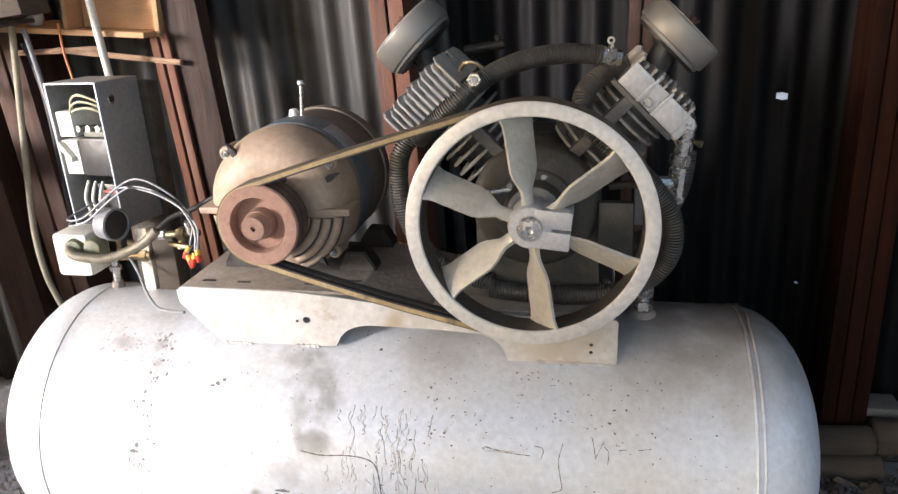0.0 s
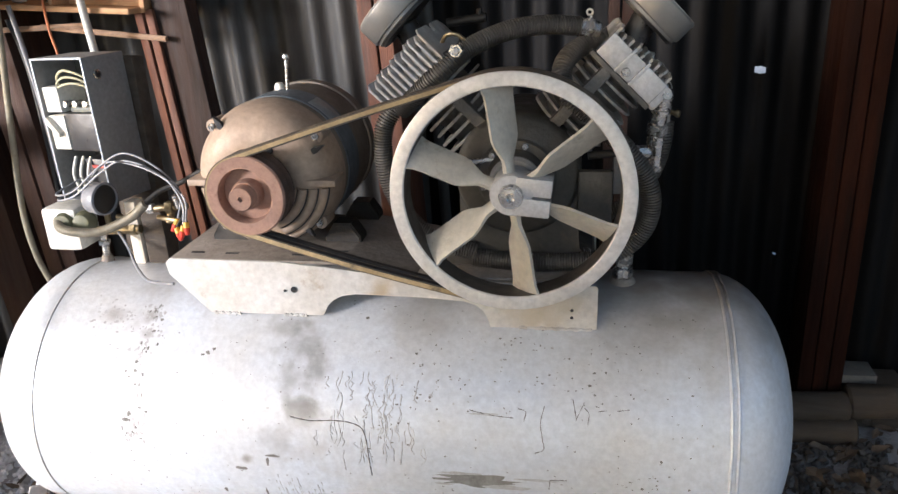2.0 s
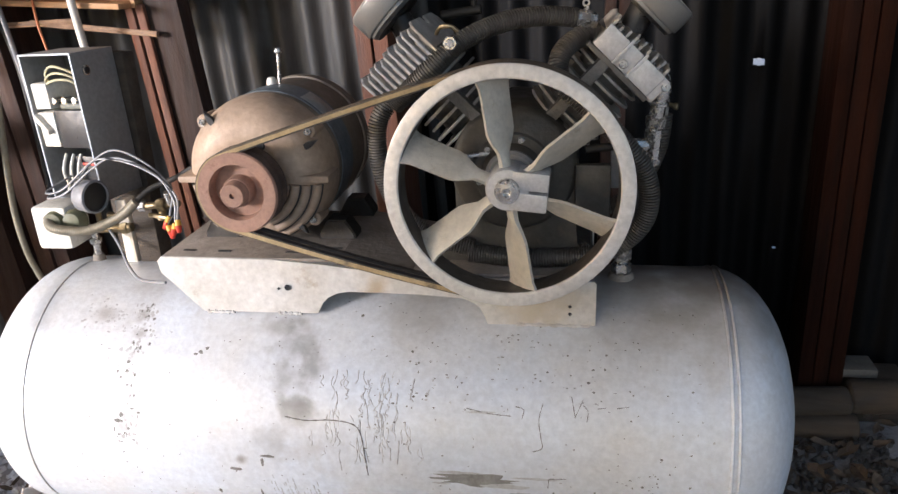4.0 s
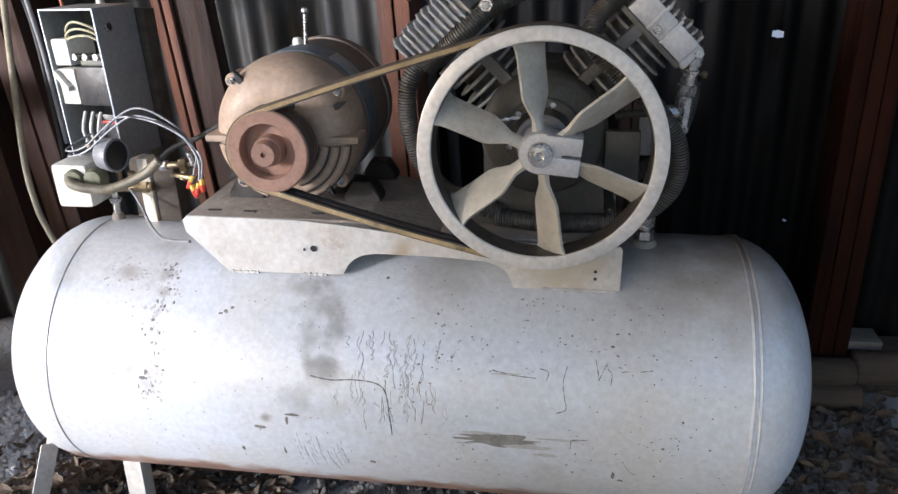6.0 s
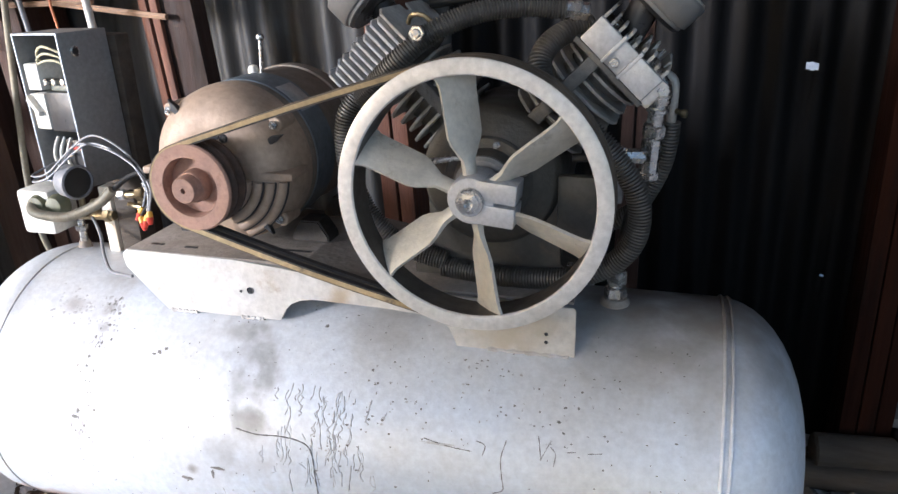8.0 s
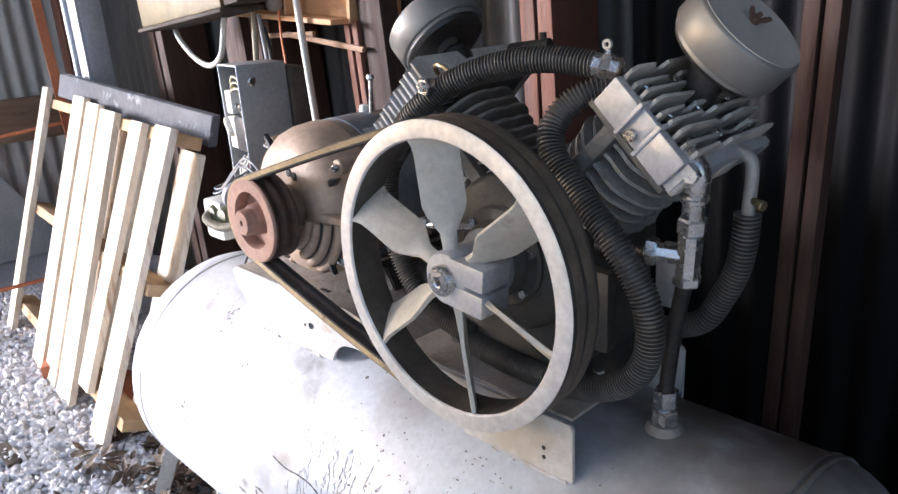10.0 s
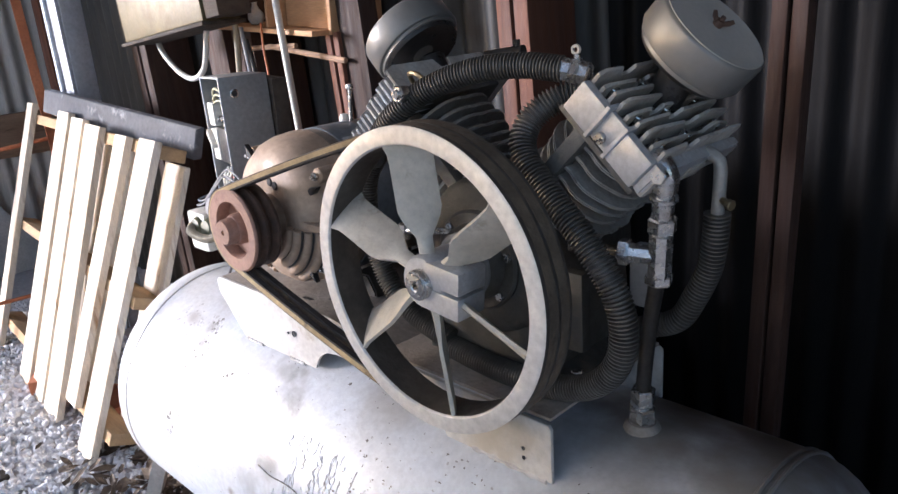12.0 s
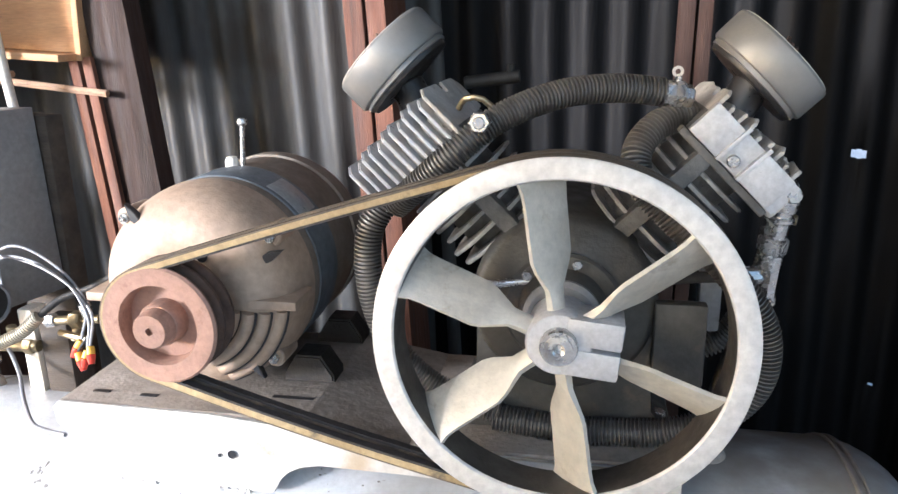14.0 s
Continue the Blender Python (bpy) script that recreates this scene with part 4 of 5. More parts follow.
                hexa(bm, L @ Vector((0.084, yy + dy, 0.290)), L @ Vector((0.084, yy + dy, 0.299)), 0.0062)
                part("bolt", bm, M_STEEL, lug)
    count = 12 if s < 0 else 9
    for k in range(count):
        a = (-0.064 + 0.144 * k / (count - 1)) if s < 0 else (-0.058 + 0.130 * k / (count - 1))
        bm = B()
        top = (0.332 if s < 0 else 0.334) - (0.006 if k % 3 == 1 else 0)
        y0 = 1.412 if s > 0 else 1.384
        out = [(y0, 0.252 if s < 0 else 0.296), (1.635, 0.268 if s < 0 else 0.296), (1.635, top - 0.016), (1.61, top), (1.53, top), (1.525, top - 0.02), (1.50, top - 0.02), (1.495, top), (y0 + 0.02, top), (y0, top - 0.01)]
        m = L @ basis(Vector((a - 0.002, 0, 0)), Vector((0, 1, 0)), Vector((0, 0, 1)), Vector((1, 0, 0)))
        if s > 0:
            g0 = 1.47 + 0.022 * (k * 5 % 4)
            e0, e1 = 0.003 * (k * 7 % 3), 0.003 * (k * 5 % 4)
            out = [(y0, 0.296), (1.636 - 0.007 * (k % 3), 0.296), (1.636 - 0.007 * (k % 3), top - 0.012 - e0), (1.622, top - 0.006 - e1), (1.588, top - 0.004), (1.566, top - e0), (1.545, top - 0.005 - e1), (g0 + 0.026, top - 0.003), (g0 + 0.021, top - 0.017), (g0 + 0.002, top - 0.018), (g0 - 0.006, top - 0.002 - e1), (y0 + 0.012, top - e0), (y0, top - 0.006)]
        prism(bm, out, 0.0050 if s > 0 else 0.0044, m, 0.0014)
        part("fin", bm, M_ALU if s < 0 and k > 0 else M_FIN, head)
    for a in (-0.045, 0.0, 0.045):
        for y in (1.44, 1.51, 1.59):
            bm = B()
            hexa(bm, L @ Vector((a + 0.008, y, 0.296)), L @ Vector((a + 0.008, y, 0.318)), 0.0085)
            part("head_bolt", bm, M_STEEL, head)
    # intake neck and filter can
    c0 = L @ Vector((-0.006, 1.535, 0.30))
    bm = B()
    rod(bm, c0, L @ Vector((-0.026, 1.54, 0.368)), 0.026, 20)
    part("intake_neck", bm, M_FILTDK, pump)
    FM = L @ Matrix.Translation((-0.028, 1.545, 0.364)) if s > 0 else L @ Matrix.Translation((-0.042, 1.512, 0.366))
    bm = B()
    R, H = 0.080, 0.058
    lathe(bm, [(0.0, 0.0), (R * 0.80, 0.0), (R * 0.93, 0.004), (R * 0.93, 0.010), (R - 0.002, 0.011), (R, 0.014), (R, H - 0.005), (R - 0.001, H - 0.002), (R - 0.004, H), (R - 0.012, H - 0.001), (0.02, H), (0.0, H)], FM, 64)
    can = part("air_filter", bm, M_FILTER, pump, "round pressed-steel air filter can, dusty grey-tan")
    bm = B()
    lathe(bm, [(0.02, -0.002), (R * 0.86, -0.003), (R * 0.90, 0.002), (R * 0.90, 0.008)], FM, 48)
    part("base_pan", bm, M_FILTDK, can, "black filter base")
    bm = B()
    lathe(bm, [(0.0, H + 0.0012), (R - 0.012, H + 0.0002), (R - 0.0045, H + 0.0012), (R - 0.004, H - 0.002)], FM, 64)
    part("lid", bm, M_LID, can, "flat lid, coloured pale for the light on it")
    bm = B()
    rod(bm, FM @ Vector((0, 0, H - 0.003)), FM @ Vector((0, 0, H + 0.015)), 0.0035, 10)
    lathe(bm, [(0.0, H + 0.011), (0.006, H + 0.009), (0.007, H + 0.001)], FM, 12)
    for sg in (-1, 1):
        prism(bm, [(sg * 0.004, 0), (sg * 0.013, 0.006), (sg * 0.017, 0.013), (sg * 0.013, 0.015), (sg * 0.005, 0.008)][::sg], 0.003, FM @ pose(0, 0, H + 0.002, 0, 0, 40) @ basis(Vector((0, 0.0015, 0)), Vector((1, 0, 0)), Vector((0, 0, 1)), Vector((0, -1, 0))))
    part("wing_nut", bm, M_RUSTDK, can, "rusty wing nut")
    return L


LR, LL = bank(1), bank(-1)

# flywheel
fly_phase = 97.0
RW = 0.2224
bm = B()
lathe(bm, yh((0.1962, 1.2505), (0.1968, 1.2485), (0.1985, 1.247), (0.2195, 1.247), (RW, 1.249)), PFRONT, 128)
wheel = part("flywheel", bm, M_RIM, pump, "large flywheel with a bright worn rim face and six fan-blade spokes")
bm = B()
lathe(bm, yh((RW, 1.249), (RW, 1.256), (0.210, 1.263), (0.210, 1.267), (RW, 1.274), (RW, 1.279), (0.210, 1.286), (0.210, 1.290), (RW, 1.297), (RW, 1.302), (0.219, 1.304), (0.198, 1.304), (0.1945, 1.300), (0.1962, 1.2505)), PFRONT, 128)
part("grooved_rim", bm, M_RIMDK, wheel, "dark belt grooves polished by the belts")
for k in range(6):
    a = radians(fly_phase + 60 * k)
    ur, ut, un = Vector((math.cos(a), 0, math.sin(a))), Vector((-math.sin(a), 0, math.cos(a))), Vector((0, -1, 0))
    bm = B()
    rows_ = []
    N = 12
    for j in range(N + 1):
        u = j / N
        r = 0.036 + (0.196 - 0.036) * u
        w = 0.011 if u < 0.16 else 0.011 + 0.020 * min(1, (u - 0.16) / 0.22)
        w = w if u < 0.9 else w + 0.006 * (u - 0.9) / 0.1
        tw = radians(52 - 8 * u)
        th = 0.0045 + 0.004 * max(0, 1 - u * 3)
        c = Vector((AX, 1.276, AZ)) + ur * r
        e1 = ut * math.cos(tw) + un * math.sin(tw)
        e2 = -ut * math.sin(tw) + un * math.cos(tw)
        rows_.append([bm.verts.new(c + e1 * x + e2 * y) for x, y in ((-w, -th * 0.6), (-w * 0.5, -th), (w * 0.5, -th), (w, -th * 0.6), (w, th * 0.6), (w * 0.5, th), (-w * 0.5, th), (-w, th * 0.6))])
    for p, q in zip(rows_, rows_[1:]):
        for i in range(8):
            bm.faces.new((p[i], p[(i + 1) % 8], q[(i + 1) % 8], q[i]))
    bm.faces.new(rows_[0][::-1])
    bm.faces.new(rows_[-1])
    part("spoke", bm, M_BLADE, wheel, "cast fan-blade spoke, dusty grey")
HM = PFRONT @ pose(0, 0, 0, 0, 0, -6)
bm = B()
lathe(bm, yh((0.040, 1.320), (0.040, 1.262), (0.037, 1.257), (0.02, 1.256)), PFRONT, 36)
hub = part("hub", bm, M_ALU, wheel, "cast split hub")
bm = B()
for sg in (-1, 1):
    box(bm, (0.006, 0.0022 if sg > 0 else -0.036, -1.31), (0.072, 0.036 if sg > 0 else -0.0022, -1.254), 0.004, HM)
part("clamp_block", bm, M_ALU, hub, "split clamp block with a saw cut")
bm = B()
rod(bm, HM @ Vector((0.048, -0.040, -1.285)), HM @ Vector((0.048, 0.040, -1.285)), 0.006, 8)
hexa(bm, HM @ Vector((0.048, 0.032, -1.285)), HM @ Vector((0.048, 0.042, -1.285)), 0.010)
part("clamp_bolt", bm, M_STEEL, hub)
bm = B()
lathe(bm, yh((0.023, 1.262), (0.0225, 1.247), (0.021, 1.2445), (0.017, 1.2445), (0.0165, 1.242), (0.008, 1.241), (0.0055, 1.243), (0.005, 1.252), (0.0, 1.252)), PFRONT, 28)
part("shaft_end", bm, M_STEEL, hub, "machined crankshaft end with a centre hole")

# belts
def belt_loop(y):
    """A V belt round both pulleys, drawn as its outer path and a wedge section."""
    c1, r1, c2, r2 = Vector((PX, PZ)), PR - 0.001, Vector((AX, AZ)), RW - 0.001
    D = c2 - c1
    base = math.atan2(D.y, D.x)
    beta = math.acos((r1 - r2) / D.length)
    path = []
    a_top, a_bot = base + beta, base - beta
    for k in range(41):                       # round the small pulley, from bottom over the far side to the top
        a = a_bot - (2 * math.pi - 2 * beta) * k / 40
        path.append((c1 + r1 * Vector((math.cos(a), math.sin(a))), Vector((math.cos(a), math.sin(a)))))
    p, q = path[-1][0], c2 + r2 * Vector((math.cos(a_top), math.sin(a_top)))
    for k in range(1, 24):
        sag = 0.003 * math.sin(math.pi * k / 24)
        path.append((p.lerp(q, k / 24) + Vector((0, sag)), path[40][1]))
    for k in range(81):
        a = a_top - 2 * beta * k / 80
        path.append((c2 + r2 * Vector((math.cos(a), math.sin(a))), Vector((math.cos(a), math.sin(a)))))
    p, q, nn = path[-1][0], path[0][0], path[-1][1]
    for k in range(1, 24):
        path.append((p.lerp(q, k / 24) - Vector((0, 0.006 * math.sin(math.pi * k / 24))), nn))
    return path


belt = None
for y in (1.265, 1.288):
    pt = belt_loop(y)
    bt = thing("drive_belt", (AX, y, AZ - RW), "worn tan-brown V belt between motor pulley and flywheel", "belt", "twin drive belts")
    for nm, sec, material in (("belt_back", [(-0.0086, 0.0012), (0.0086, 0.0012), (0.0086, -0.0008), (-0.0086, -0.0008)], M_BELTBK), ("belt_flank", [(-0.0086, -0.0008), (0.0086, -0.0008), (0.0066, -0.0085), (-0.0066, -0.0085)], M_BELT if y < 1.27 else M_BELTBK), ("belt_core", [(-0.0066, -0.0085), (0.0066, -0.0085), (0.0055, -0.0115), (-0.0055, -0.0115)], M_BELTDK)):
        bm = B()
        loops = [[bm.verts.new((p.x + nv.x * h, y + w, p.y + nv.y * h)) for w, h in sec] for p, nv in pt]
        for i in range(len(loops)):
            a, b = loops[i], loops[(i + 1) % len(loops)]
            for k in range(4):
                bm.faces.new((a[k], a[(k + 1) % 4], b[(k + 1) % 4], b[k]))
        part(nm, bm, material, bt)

# interstage tubes
bm = B()
finned(bm, [(-0.325, 1.372, 1.112), (-0.29, 1.354, 1.144), (-0.245, 1.348, 1.184), (-0.19, 1.37, 1.226), (-0.12, 1.40, 1.252), (-0.05, 1.425, 1.258), (0.012, 1.44, 1.252)], 0.0150, 0.0184, 0.0050)
part("finned_tube", bm, M_HOSE, pump, "finned interstage cooling tube over the flywheel")
bm = B()
finned(bm, [(0.05, 1.46, 1.222), (0.008, 1.43, 1.214), (-0.020, 1.40, 1.185), (-0.014, 1.38, 1.145), (0.03, 1.372, 1.10), (0.095, 1.366, 1.04), (0.142, 1.366, 0.97), (0.146, 1.368, 0.90), (0.112, 1.372, 0.845), (0.05, 1.376, 0.812), (-0.03, 1.38, 0.80), (-0.11, 1.385, 0.798), (-0.2, 1.39, 0.805)], 0.0150, 0.0194, 0.0054)
part("finned_tube", bm, M_HOSE, pump, "finned tube looping round behind the flywheel")
bm = B()
finned(bm, [(-0.34, 1.40, 1.12), (-0.368, 1.39, 1.07), (-0.37, 1.385, 1.0), (-0.355, 1.385, 0.94), (-0.325, 1.385, 0.885), (-0.27, 1.388, 0.84), (-0.19, 1.39, 0.815)], 0.0150, 0.0194, 0.0054)
part("finned_tube", bm, M_HOSE, pump, "finned tube curving down beside the flywheel")
bm = B()
rod(bm, (-0.21, 1.352, 1.224), (-0.21, 1.334, 1.225), 0.014, 6)
rod(bm, (-0.21, 1.338, 1.225), (-0.21, 1.330, 1.225), 0.0075, 16)
part("plug", bm, M_STEEL, pump, "bright hexagon plug")
bm = B()
tube(bm, [(-0.245, 1.40, 1.235), (-0.235, 1.385, 1.248), (-0.215, 1.38, 1.25), (-0.20, 1.385, 1.238)], 0.004)
part("wire_handle", bm, M_BRASS, pump, "small bent wire lever")
bm = B()
rod(bm, (0.005, 1.44, 1.252), (0.045, 1.452, 1.243), 0.017, 8)
rod(bm, (0.020, 1.444, 1.249), (0.032, 1.448, 1.246), 0.021, 6)
rod(bm, (0.03, 1.448, 1.25), (0.028, 1.446, 1.272), 0.0045, 10)
part("hose_union", bm, M_STEEL, pump, "steel union with a ring lug")
bm = B()
lathe(bm, [(0.0035, -0.002), (0.007, -0.002), (0.007, 0.002), (0.0035, 0.002), (0.0035, -0.002)], Matrix.Translation((0.027, 1.446, 1.277)) @ FRONT, 16)
part("ring_lug", bm, M_FIN, pump)
# relief cock behind the left head
bm = B()
rod(bm, (-0.27, 1.60, 1.252), (-0.185, 1.60, 1.262), 0.010, 10)
rod(bm, (-0.20, 1.60, 1.26), (-0.20, 1.60, 1.28), 0.006, 8)
part("relief_cock", bm, M_PIPE, pump)

# discharge pipe into the tank
riser = thing("discharge_pipe", (0.109, 1.485, 0.73), "dark discharge pipe with zinc fittings down to the tank", "pipe")
bm = B()
hexa(bm, (0.109, 1.485, 0.728), (0.109, 1.485, 0.752), 0.021)
hexa(bm, (0.110, 1.484, 0.757), (0.111, 1.483, 0.785), 0.019)
rod(bm, (0.109, 1.485, 0.75), (0.109, 1.485, 0.76), 0.015)
part("union_nut", bm, M_STEEL, riser, "zinc hexagon union on the tank port")
bm = B()
tube(bm, [(0.111, 1.483, 0.782), (0.118, 1.478, 0.84), (0.135, 1.462, 0.92), (0.152, 1.448, 0.985)], 0.011, 12)
part("pipe", bm, M_PIPE, riser, "black pipe")
bm = B()
rod(bm, (0.154, 1.446, 0.98), (0.158, 1.443, 1.045), 0.0165, 8)
rod(bm, (0.156, 1.445, 1.012), (0.112, 1.432, 1.014), 0.0135, 8)
hexa(bm, (0.118, 1.434, 1.014), (0.102, 1.43, 1.014), 0.019)
hexa(bm, (0.153, 1.447, 0.972), (0.154, 1.446, 0.988), 0.019)
part("tee", bm, M_STEEL, riser, "zinc tee fitting")
bm = B()
hexa(bm, (0.159, 1.442, 1.045), (0.161, 1.44, 1.068), 0.019)
rod(bm, (0.161, 1.44, 1.066), (0.166, 1.434, 1.112), 0.0145, 12)
rod(bm, (0.163, 1.437, 1.09), (0.164, 1.436, 1.098), 0.019, 12)
part("nipple", bm, M_STEEL, riser, "zinc nipple and locknut")
bm = B()
tube(bm, [(0.166, 1.434, 1.105), (0.168, 1.432, 1.125), (0.160, 1.43, 1.14), (0.145, 1.432, 1.15)], 0.017, 12, 0.006)
rod(bm, (0.168, 1.425, 1.128), (0.172, 1.405, 1.129), 0.011, 6)
part("elbow", bm, M_STEEL, riser, "zinc elbow at the head")
bm = B()
tube(bm, [(0.03, 1.42, 1.01), (0.06, 1.425, 1.012), (0.105, 1.43, 1.014)], 0.008, 10)
part("branch_pipe", bm, M_PIPE, riser)
second = thing("return_pipe", (0.17, 1.55, 0.9), "finned tube with an elbow under the back of the head", "pipe")
bm = B()
tube(bm, [(0.165, 1.545, 1.135), (0.183, 1.545, 1.125), (0.187, 1.545, 1.105), (0.185, 1.545, 1.045)], 0.009, 12, 0.006)
part("elbow", bm, M_CYLFIN, second, "dull steel elbow")
bm = B()
rod(bm, (0.186, 1.545, 1.072), (0.204, 1.535, 1.068), 0.005, 8)
rod(bm, (0.203, 1.535, 1.068), (0.211, 1.532, 1.067), 0.0075, 8)
part("drain_cock", bm, M_BRASS, second, "small dull brass cock")
bm = B()
finned(bm, [(0.185, 1.545, 1.05), (0.183, 1.546, 1.01), (0.174, 1.55, 0.965), (0.154, 1.553, 0.918), (0.125, 1.555, 0.872), (0.06, 1.56, 0.84)], 0.0135, 0.0185, 0.006)
part("finned_tube", bm, M_HOSE, second, "grey finned tube")

# ---- controls on the tank ----
switch = thing("pressure_switch", (-1.137, 1.53, 0.73), "off-white pressure switch box on a brass nipple, dusty", "switch")
bm = B()
rod(bm, (-1.137, 1.53, 0.722), (-1.130, 1.525, 0.80), 0.009, 12)
hexa(bm, (-1.134, 1.528, 0.757), (-1.133, 1.527, 0.772), 0.014)
part("nipple", bm, M_STEEL, switch, "threaded steel nipple")
bm = B()
rod(bm, (-1.16, 1.525, 0.795), (-1.02, 1.515, 0.805), 0.011, 10)
rod(bm, (-1.075, 1.52, 0.80), (-1.07, 1.515, 0.84), 0.009, 8)
hexa(bm, (-1.05, 1.517, 0.803), (-1.03, 1.516, 0.804), 0.015)
part("manifold", bm, M_BRASS, switch, "dull brass manifold")
bm = B()
box(bm, (-1.245, 1.47, 0.762), (-1.155, 1.555, 0.868), 0.012)
part("cover", bm, M_WHITE, switch, "off-white moulded cover")
for x, y in ((-1.185, 1.455), (-1.14, 1.46)):
    bm = B()
    lathe(bm, [(0, 0.032), (0.020, 0.028), (0.027, 0.014), (0.027, 0.0), (0, 0.0)], along((x, y + 0.03, 0.832), (x + 0.003, y - 0.02, 0.838)), 20)
    part("knob", bm, M_KNOB, switch, "olive-green round knockout cap")
gauge = thing("pressure_gauge", (-1.09, 1.50, 0.845), "round black pressure gauge with a grey rim", "gauge")
GM = along((-1.122, 1.504, 0.887), (-1.066, 1.489, 0.886)) @ Matrix.Scale(1.12, 4)
bm = B()
lathe(bm, [(0, 0), (0.030, 0.0), (0.033, 0.004), (0.033, 0.026), (0.035, 0.028), (0.035, 0.036), (0.031, 0.038), (0.030, 0.033)], GM, 36)
part("case", bm, M_WIRE, gauge, "grey gauge case")
bm = B()
lathe(bm, [(0.0305, 0.0325), (0, 0.0325)], GM, 32)
part("dial", bm, M_GLASS, gauge, "dark glass dial")
bm = B()
rod(bm, (-1.095, 1.505, 0.80), (-1.095, 1.505, 0.86), 0.007, 10)
part("stem", bm, M_BRASS, gauge)
conduit = thing("flexible_conduit", (-1.10, 1.46, 0.80), "ribbed flexible metal conduit drooping towards the motor", "conduit")
bm = B()
finned(bm, [(-1.215, 1.49, 0.842), (-1.178, 1.442, 0.832), (-1.132, 1.435, 0.824), (-1.074, 1.438, 0.826), (-0.997, 1.445, 0.857), (-0.955, 1.45, 0.890)], 0.0095, 0.0112, 0.0048, 14)
part("jacket", bm, M_CONDUIT, conduit)
bm = B()
tube(bm, [(-0.965, 1.45, 0.882), (-0.93, 1.475, 0.912), (-0.88, 1.49, 0.93), (-0.83, 1.50, 0.955), (-0.79, 1.505, 0.97)], 0.0062, 10)
part("black_tail", bm, M_PIPE, conduit, "bare black cable end")
bm = B()
hexa(bm, (-0.805, 1.504, 0.964), (-0.776, 1.506, 0.975), 0.017)
part("connector", bm, M_STEEL, conduit)
valve = thing("unloader_valve", (-0.93, 1.50, 0.86), "small brass and steel unloader fittings", "valve")
bm = B()
rod(bm, (-0.97, 1.50, 0.862), (-0.88, 1.50, 0.87), 0.008, 10)
hexa(bm, (-0.935, 1.50, 0.865), (-0.915, 1.50, 0.867), 0.016)
rod(bm, (-0.925, 1.50, 0.855), (-0.93, 1.495, 0.83), 0.009, 10)
rod(bm, (-0.955, 1.49, 0.845), (-0.90, 1.485, 0.838), 0.006, 8)
part("body", bm, M_BRASS, valve)
bm = B()
hexa(bm, (-0.985, 1.50, 0.861), (-0.965, 1.50, 0.863), 0.012)
part("nut", bm, M_STEEL, valve)
bm = B()
rod(bm, (-0.90, 1.50, 0.868), (-0.90, 1.49, 0.90), 0.010, 10)
part("cap", bm, M_STEEL, valve)
stick = thing("wood_block", (-1.02, 1.53, 0.71), "short upright pale timber offcut on the tank", "wood")
bm = B()
box(bm, (-1.054, 1.515, 0.708), (-1.026, 1.555, 0.872), 0.004)
part("offcut", bm, M_PALLET, stick)
bm = B()
box(bm, (-1.02, 1.52, 0.708), (-0.965, 1.575, 0.85), 0.004)
tagged(part("timber_offcut", bm, M_LOG), "dark timber offcut standing behind the fittings", "wood")
lt = thing("copper_line", (-0.95, 1.42, 0.72), "thin dull metal air line curling over the tank", "tube")
bm = B()
tube(bm, [(-1.075, 1.505, 0.80), (-1.06, 1.495, 0.79), (-1.035, 1.475, 0.768), (-1.013, 1.45, 0.756), (-0.985, 1.42, 0.742), (-0.94, 1.38, 0.733), (-0.894, 1.36, 0.736), (-0.855, 1.345, 0.742)], 0.0034, 10)
part("line", bm, M_WIRE, lt)
bm = B()
lathe(bm, [(0.0, 0.012), (0.026, 0.012), (0.034, 0.004), (0.034, -0.05), (0.0, -0.05)], along((-0.862, 1.42, 0.745), (-0.89, 1.41, 0.75)), 24)
tagged(part("inspection_plug", bm, M_PLATE), "round grey plug beside the bracket end", "plug")

